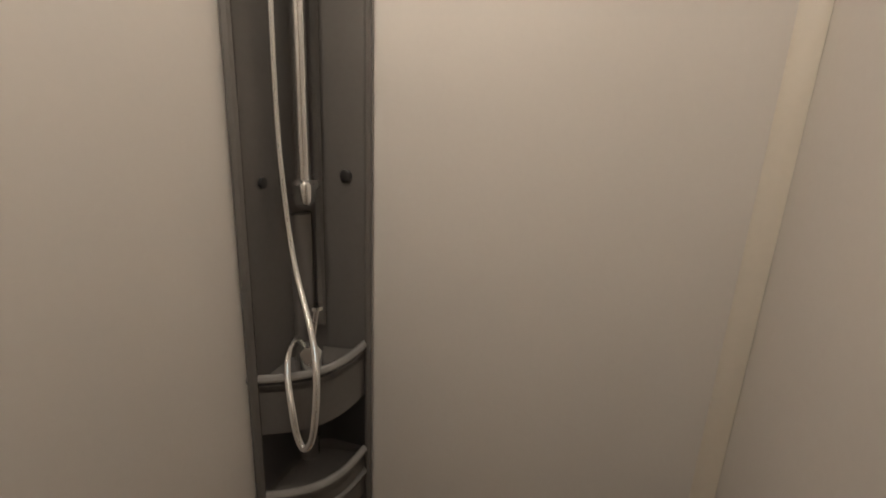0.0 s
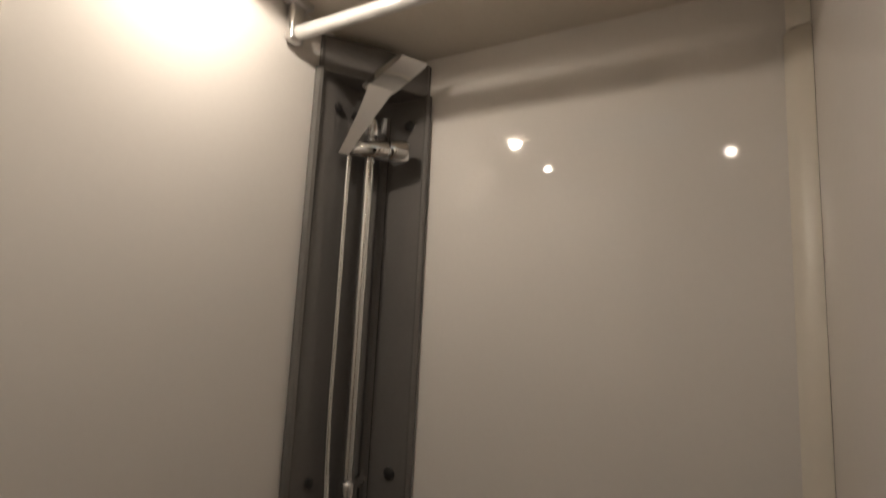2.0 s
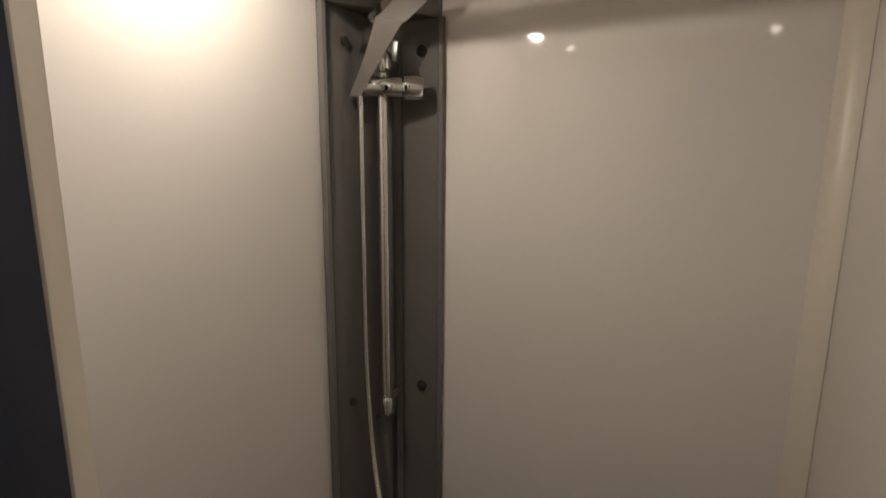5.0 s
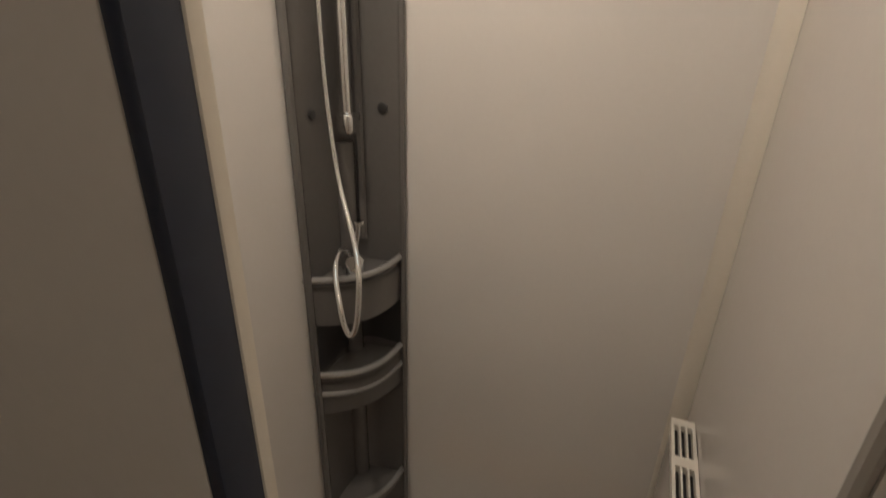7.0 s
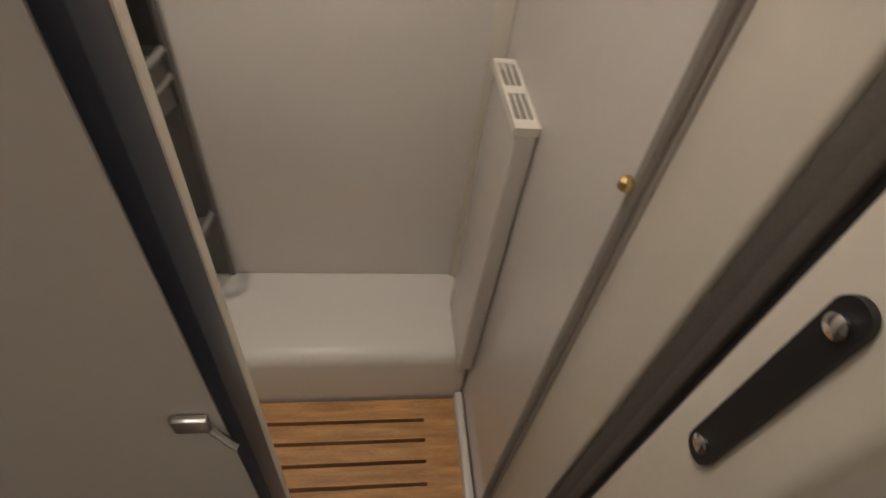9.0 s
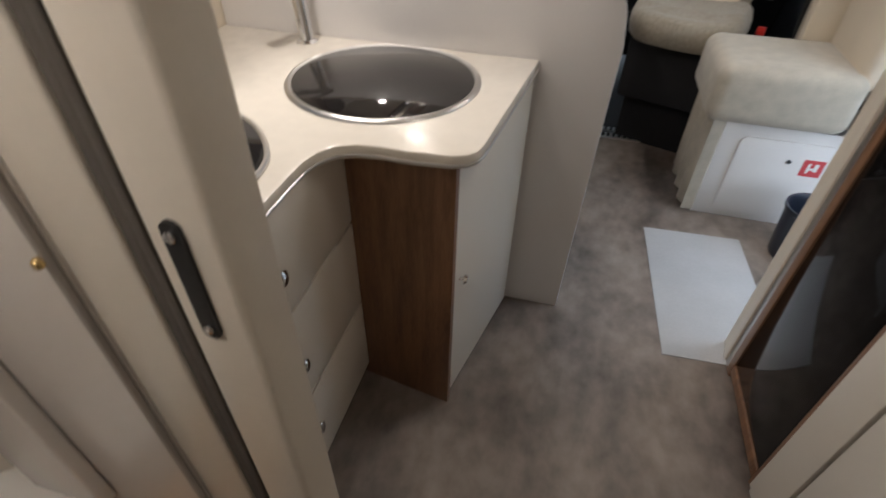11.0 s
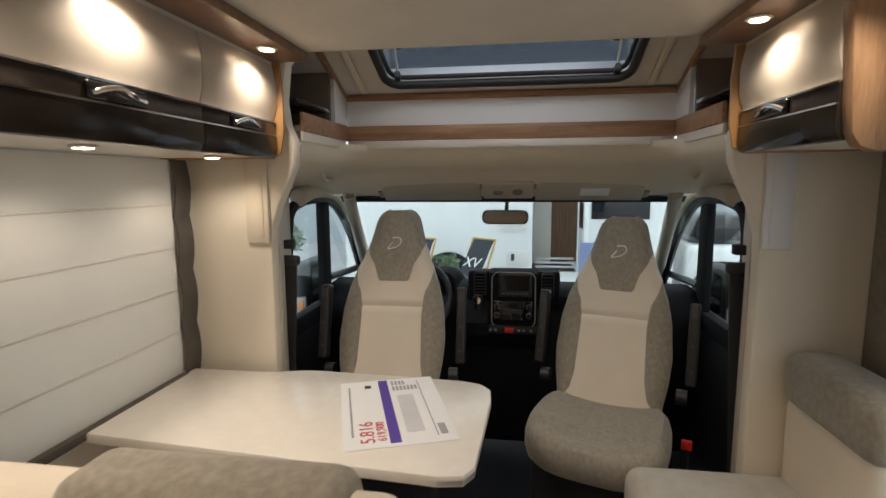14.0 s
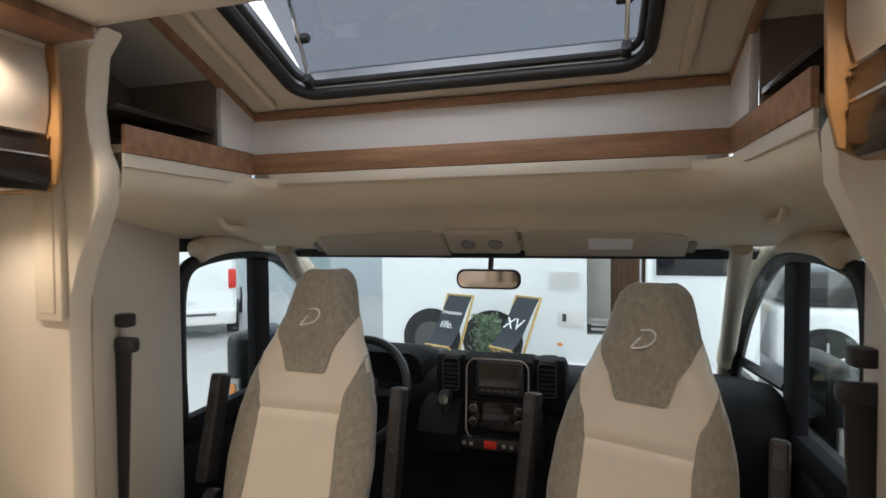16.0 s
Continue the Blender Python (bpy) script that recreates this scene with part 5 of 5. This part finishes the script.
def pad(zs, lo, hi, cols, proud=0.0):
    b = bmesh.new()
    front = [[b.verts.new((x, seat_y(x, z) - proud, z)) for x in [lo(z) + (hi(z) - lo(z)) * k / cols for k in range(cols + 1)]] for z in zs]
    back = [[b.verts.new((v.co.x * 0.985, v.co.y + 0.03, v.co.z)) for v in row] for row in front]
    R, C = len(zs), cols + 1
    for i in range(R - 1):
        for k in range(C - 1):
            b.faces.new((front[i][k], front[i][k + 1], front[i + 1][k + 1], front[i + 1][k]))
            b.faces.new((back[i][k + 1], back[i][k], back[i + 1][k], back[i + 1][k + 1]))
        b.faces.new((back[i][0], front[i][0], front[i + 1][0], back[i + 1][0]))
        b.faces.new((front[i][-1], back[i][-1], back[i + 1][-1], front[i + 1][-1]))
    for k in range(C - 1):
        b.faces.new((front[0][k + 1], front[0][k], back[0][k], back[0][k + 1]))
        b.faces.new((front[-1][k], front[-1][k + 1], back[-1][k + 1], back[-1][k]))
    bmesh.ops.recalc_face_normals(b, faces=b.faces)
    return b


def steps(a, b, n):
    return [a + (b - a) * k / n for k in range(n + 1)]


ARM = pose(0, -0.08, 1.0, -14) @ Matrix.Translation((0, 0, -1.0))
ARM_BROWN = mat("armrest_brown_plastic", (0.020, 0.017, 0.016), 0.45, bump=0.1)


def captain_seat():
    se = thing("captain_seat", (0, 0, -0.08), "swivelled captain seat in cream leather and grey fabric with folded armrests", "seat", "captain seats")
    part("back_shell", loft([[(lerp(OUT, z) * 0.985 * math.cos(2 * math.pi * k / 24), seat_y(0, z) + 0.075 + 0.055 * math.sin(2 * math.pi * k / 24), z) for k in range(24)] for z in steps(0.62, 1.488, 24)]), CAB_GREY, se)
    part("back_panel", pad(steps(0.66, 1.19, 44), lambda z: -(lerp(INN, z) if z > 0.70 else lerp(OUT, z)), lambda z: (lerp(INN, z) if z > 0.70 else lerp(OUT, z)), 10), SEAT_CREAM, se)
    for s in (-1, 1):
        inn, out = (lambda z, s=s: s * lerp(INN, z)), (lambda z, s=s: s * lerp(OUT, z))
        part("side_bolster", pad(steps(0.70, 1.235, 26), inn if s > 0 else out, out if s > 0 else inn, 5, 0.003), SEAT_GREY, se, "grey fabric side bolster")
        hd = lambda z, s=s: s * (lerp(HEAD, z))
        sh = lambda z, s=s: s * max(lerp(OUT, z), lerp(HEAD, z) + 0.0005)
        part("shoulder_panel", pad(steps(1.19, 1.345, 14), hd if s > 0 else sh, sh if s > 0 else hd, 5), SEAT_CREAM, se)
        part("armrest", turned(bx(s * 0.305 - 0.020, s * 0.305 + 0.020, -0.03, 0.03, 0.845, 1.17, 0.010, 3), ARM), ARM_BROWN, se, "dark brown folded armrest")
        part("armrest_slot", turned(bx(s * 0.305 - 0.012, s * 0.305 + 0.012, -0.033, -0.029, 1.11, 1.15), ARM), INK_DARK, se)
        for z in (0.90, 1.0):
            part("armrest_bolt", turned(lathe([(0.007, -0.029), (0.007, -0.033), (0.004, -0.034)], (s * 0.305, 0, z), "y", 12), ARM), INK_DARK, se)
        part("armrest_pivot", lathe([(0.03, -0.02), (0.03, 0.02)], (s * 0.275, -0.12, 0.80), "x", 16), BLACK_PLASTIC, se)
    part("head_panel", pad(steps(1.19, 1.495, 26), lambda z: -(lerp(HEAD, z) if z < 1.345 else lerp(OUT, z)), lambda z: (lerp(HEAD, z) if z < 1.345 else lerp(OUT, z)), 10, 0.003), SEAT_GREY, se, "grey fabric headrest panel")
    d = [(-0.012, 0.022), (0.016, 0.024), (0.028, 0.012), (0.022, -0.006), (0.002, -0.019), (-0.030, -0.024), (-0.018, -0.006), (-0.010, 0.004)]
    part("emblem", tube(smooth_path([(x, seat_y(x, 1.352 + z) - 0.0045, 1.352 + z) for x, z in d], 5), 0.0034, 6), LOGO_THREAD, se, "pale stitched emblem shape")
    def squircle(k, z, droop):
        ring = []
        for i in range(40):
            a = 2 * math.pi * i / 40
            c, n = math.cos(a), math.sin(a)
            x = 0.255 * k * math.copysign(abs(c) ** 0.62, c)
            y = -0.345 + 0.245 * k * math.copysign(abs(n) ** 0.62, n)
            ring.append((x, y, z + droop * (0.030 * (abs(x) / 0.255) ** 2 - 0.020 * ((y + 0.345) / -0.245 > 0.55))))
        return ring
    cu = loft([squircle(0.90, 0.600, 0), squircle(0.985, 0.625, 0), squircle(1.02, 0.665, 0), squircle(1.015, 0.700, 0.2), squircle(0.975, 0.730, 0.5), squircle(0.90, 0.746, 0.8), squircle(0.80, 0.750, 0.9), squircle(0.60, 0.744, 1.0), squircle(0.35, 0.742, 1.0), squircle(0.08, 0.741, 1.0)])
    part("seat_cushion", cu, SEAT_GREY, se)
    part("seat_base", bx(-0.22, 0.22, -0.50, -0.06, 0.30, 0.61, 0.02), DARK_CARPET, se)
    part("pedestal", bx(-0.20, 0.20, -0.40, -0.05, -0.08, 0.30, 0.01), DARK_CARPET, se)
    part("buckle", join(bx(0.285, 0.315, -0.24, -0.21, 0.55, 0.67, 0.005)), BLACK_PLASTIC, se)
    part("buckle_button", bx(0.288, 0.325, -0.248, -0.23, 0.645, 0.682, 0.004), RED_PLASTIC, se, "red belt release button")
    return se


seat = captain_seat()
copy_thing(seat, pose(0.495, 3.36, -0.08 - 0.03, 0, 0, -20))
seat.matrix_basis = pose(-0.478, 3.32, -0.08)

# ---- hall outside ----
setting("ground", bx(-40, 40, -40, 40, -0.41, -0.35), HALL_FLOOR, "pale grey showroom floor")
setting("wall_hall", join(bx(-16, 16, 17, 17.2, -0.35, 7), bx(-16.2, -16, -6, 17.2, -0.35, 7), bx(16, 16.2, -6, 17.2, -0.35, 7)), mat("hall_wall", (0.45, 0.50, 0.53), 0.7), "pale blue-grey showroom wall")
van = thing("motorhome", (1.2, 8.4, -0.3), "white motorhome parked across with an open entrance door", "motorhome")
vd = (0.30, 0.82, 0.55, 1.60)
part("body", join(*[bx(a, b, 7.35, 7.42, c, d) for a, b, c, d in holed(-2.0, 1.9, 0.30, 2.9, [vd])], bx(-2.0, 1.9, 9.5, 9.55, 0.3, 2.9), bx(-2.0, -1.95, 7.42, 9.5, 0.3, 2.9), bx(-2.0, 1.9, 7.35, 9.55, 2.88, 2.95)), VAN_WHITE, van)
part("skirt", bx(-2.0, 1.9, 7.37, 7.45, 0.05, 0.30), VAN_WHITE, van)
part("doorway_floor", bx(0.3, 0.82, 7.4, 8.5, 0.50, 0.55), BLACK_PLASTIC, van)
part("cupboard", bx(0.30, 0.56, 8.0, 8.4, 0.55, 1.7, 0.005), CREAM, van)
part("inner_wall", bx(0.2, 1.0, 8.5, 8.52, 0.5, 1.9), WALNUT, van)
ed = part("entrance_door", bx(0.83, 0.88, 6.85, 7.36, 0.55, 1.62, 0.01), VAN_WHITE, van)
part("door_window", bx(0.825, 0.829, 6.95, 7.25, 1.1, 1.5), BLACK_GLOSS, ed)
part("step_grille", join(*[bx(0.34, 0.78, 7.335, 7.349, 0.60 + 0.05 * k, 0.625 + 0.05 * k) for k in range(3)]), ALU, van)
for x0, x1, z0, z1 in ((0.97, 1.62, 1.18, 1.62),):
    part("window", bx(x0, x1, 7.335, 7.351, z0, z1, 0.006), BLACK_GLOSS, van)
part("vent_grille", join(*[bx(-0.10, 0.22, 7.338, 7.352, 1.02 + 0.022 * k, 1.032 + 0.022 * k) for k in range(9)]), WHITE_GREY, van)
part("flap", ext(rrect(0.0, 0.26, 0.62, 0.80, 0.03), "y", 7.338, 7.351, 0.003), WHITE_GREY, van)
part("flap_lock", bx(0.05, 0.09, 7.33, 7.339, 0.68, 0.76), INK_DARK, van)
for x in (-1.40, -0.70):
    part("wheel_arch", lathe([(0.335, 0), (0.335, -0.012), (0.31, -0.012)], (x, 7.35, 0.436), "y", 36), RUBBER, van)
    wl = part("wheel", lathe([(0.22, -0.02), (0.28, -0.015), (0.28, 0.16), (0.22, 0.16)], (x, 7.33, 0.436), "y", 36), TYRE, van)
    part("rim", lathe([(0.08, -0.03), (0.19, -0.022), (0.20, -0.01)], (x, 7.33, 0.436), "y", 24), ARM_GREY, wl)
part("stripe_lamp", bx(0.0, 0.05, 7.33, 7.35, 0.42, 0.45), AMBER, van)


def deck_chair(text):
    ch = thing("deck_chair", (0, 0, -0.3), "wooden deck chair with a dark printed canvas", "deck chair", "deck chairs")
    top, bot = Vector((0, 0.28, 1.02)), Vector((0, -0.35, -0.28))
    for s in (-1, 1):
        part("long_rail", tube([bot + Vector((s * 0.24, 0, 0)), top + Vector((s * 0.24, 0, 0))], 0.02, 8), DECK_WOOD, ch)
        part("short_rail", tube([Vector((s * 0.20, 0.34, -0.28)), Vector((s * 0.20, -0.30, 0.35))], 0.018, 8), DECK_WOOD, ch)
    part("cross_bar", tube([top + Vector((-0.25, 0, 0)), top + Vector((0.25, 0, 0))], 0.016, 8), DECK_WOOD, ch)
    part("cross_bar", tube([Vector((-0.22, -0.30, 0.35)), Vector((0.22, -0.30, 0.35))], 0.016, 8), DECK_WOOD, ch)
    n = (top - Vector((0, -0.30, 0.35))).normalized()
    part("canvas", loft([[p + Vector((x, o, 0)) for x, o in ((-0.215, 0), (0.215, 0), (0.215, 0.006), (-0.215, 0.006))] for p in [Vector((0, -0.30 + 0.58 * u, 0.35 + 0.67 * u - 0.14 * math.sin(math.pi * u) * (1 - u))) for u in [k / 8 for k in range(9)]]]), DECK_CLOTH, ch)
    for k, (w, sz, z) in enumerate(text):
        words(w, sz, pose(0, -0.30 + 0.58 * (z - 0.30) / 0.72 - 0.02, z, 49), PAPER, ch, "printed_word", 0.001)
    return ch


c1 = deck_chair([("Freedom", 0.10, 0.78), ("life.", 0.17, 0.62)])
SC = Matrix.Diagonal((0.86, 0.87, 0.87, 1))
c1.matrix_basis = pose(-1.37, 8.2, -0.35 + 0.01, 0, 0, -22) @ SC
c2 = deck_chair([("XV", 0.26, 0.66)])
c2.matrix_basis = pose(-0.53, 8.2, -0.35 + 0.01, 0, 0, -36) @ SC
random.seed(4)
pl = thing("potted_plant", (0, 0, 0), "grey-green bushy potted plant between the deck chairs", "plant")
part("pot", lathe([(0.10, 0.0), (0.13, 0.25), (0.14, 0.26), (0.12, 0.25)], (0, 0, 0.002), "z", 20), CAB_GREY, pl)


def foliage(at, count, r, h, l):
    b = bmesh.new()
    for _ in range(count):
        a, e = random.uniform(0, 6.283), random.uniform(-0.3, 1.4)
        d = Vector((math.cos(a) * math.cos(e), math.sin(a) * math.cos(e), math.sin(e)))
        o = Vector(at) + Vector((random.gauss(0, r), random.gauss(0, r), random.uniform(0, h)))
        w = d.orthogonal().normalized() * l * 0.16
        vs = [b.verts.new(o), b.verts.new(o + d * l * 0.5 + w), b.verts.new(o + d * l), b.verts.new(o + d * l * 0.5 - w)]
        b.faces.new(vs)
    return b


part("foliage", foliage((0, 0, 0.42), 500, 0.10, 0.72, 0.13), LEAF, pl)
palm = thing("palm", (-5.0, 12.0, -0.35), "green potted palm standing in the hall", "plant")
part("pot", lathe([(0.15, 0.0), (0.2, 0.45), (0.17, 0.45)], (-5.0, 12.0, -0.348), "z", 20), PAPER, palm)
part("foliage", foliage((-5.0, 12.0, 0.10), 260, 0.08, 0.42, 0.26), LEAF, palm)
# white car by the driver side
car = thing("white_van", (-7.0, 9.8, -0.35), "white delivery van seen from behind with number plate", "van")
CM = pose(-7.0, 9.8, -0.35, 0, 0, 36)
part("body", turned(loft([[(x * w, y, z) for x, z in rrect(-0.9, 0.9, 0.30, 0.30 + h, 0.16, 5)] for y, w, h in ((0.0, 0.94, 1.45), (0.06, 1.0, 1.52), (2.6, 1.0, 1.55), (3.2, 0.98, 1.1), (4.1, 0.92, 0.75), (4.25, 0.85, 0.6))]), CM), VAN_WHITE, car)
part("bumper", turned(bx(-0.9, 0.9, -0.08, 0.1, 0.26, 0.56, 0.05, 3), CM), WHITE_GREY, car)
pt = part("number_plate", turned(bx(-0.26, 0.26, -0.012, -0.004, 0.62, 0.73, 0.003), CM), PAPER, car)
words("YFG 01Y", 0.10, CM @ pose(0.03, -0.0135, 0.675, 90), INK_DARK, pt, "plate_number")
part("plate_band", turned(bx(-0.26, -0.22, -0.014, -0.012, 0.62, 0.73), CM), mat("plate_blue", (0.03, 0.10, 0.45), 0.4), pt)
part("handle_strip", turned(bx(-0.35, 0.55, -0.095, -0.075, 0.44, 0.49, 0.008), CM), BLACK_PLASTIC, car)
for s in (-1, 1):
    part("tail_lamp", turned(bx(s * 0.84 - 0.07, s * 0.84 + 0.07, -0.02, 0.1, 0.95, 1.32, 0.02), CM), RED_PLASTIC, car)
for s in (-1, 1):
    for y in (0.7, 3.3):
        part("wheel", turned(lathe([(0.2, -0.02), (0.33, -0.02), (0.33, 0.2), (0.2, 0.2)], (s * 0.82 - 0.1, y, 0.335), "x", 28), CM), TYRE, car)
# white car on the passenger side
suv = thing("white_car", (3.4, 7.2, -0.3), "white car with alloy wheel and black upper body", "car")
part("body", bx(1.55, 5.2, 5.7, 7.2, 0.25, 1.02, 0.10, 4), VAN_WHITE, suv)
part("cabin", bx(1.7, 4.6, 5.78, 7.12, 1.0, 1.48, 0.14, 4), BLACK_GLOSS, suv)
part("arch", lathe([(0.42, 0), (0.42, -0.012)], (2.06, 5.705, 0.36), "y", 32), TYRE, suv)
w = part("wheel", lathe([(0.26, -0.03), (0.35, -0.02), (0.35, 0.2), (0.26, 0.2)], (2.06, 5.68, 0.36), "y", 32), TYRE, suv)
part("rim", lathe([(0.05, -0.03), (0.24, -0.012), (0.255, -0.03), (0.26, -0.01)], (2.06, 5.675, 0.36), "y", 32), NEAR_BLACK, w)
for k in range(5):
    a = 2 * math.pi * k / 5 + 0.3
    part("spoke", tube([(2.06 + 0.03 * math.cos(a), 5.64, 0.36 + 0.03 * math.sin(a)), (2.06 + 0.25 * math.cos(a), 5.645, 0.36 + 0.25 * math.sin(a))], 0.022, 6), ALU, w)
for x in (4.5,):
    part("wheel", lathe([(0.26, -0.03), (0.35, -0.02), (0.35, 0.2), (0.26, 0.2)], (x, 5.68, 0.36), "y", 32), TYRE, suv)
lb = thing("info_board", (0.95, 6.6, -0.3), "lilac information board on a stand", "board")
part("panel", turned(bx(-0.2, 0.2, 0, 0.02, 0.75, 1.28, 0.005), pose(0.93, 6.6, -0.3, 0, 0, -10)), LILAC, lb)
part("stand", tube([(0.93, 6.62, -0.298), (0.93, 6.62, 0.46)], 0.02, 8), ALU, lb)

# stand the hall things at their true distance
def farther(ob, k):
    p = Vector((0.23, 1.6, 1.6))
    ob.matrix_basis = Matrix.Translation(p) @ Matrix.Diagonal((k, k, k, 1)) @ Matrix.Translation(-p) @ ob.matrix_basis


farther(van, 1.35)
suv.matrix_basis = pose(1.09, 3.5, -0.36) @ suv.matrix_basis
farther(lb, 1.027)
pl.matrix_basis = pose(-0.95, 8.55, -0.35) @ Matrix.Diagonal((0.75, 0.75, 0.75, 1))
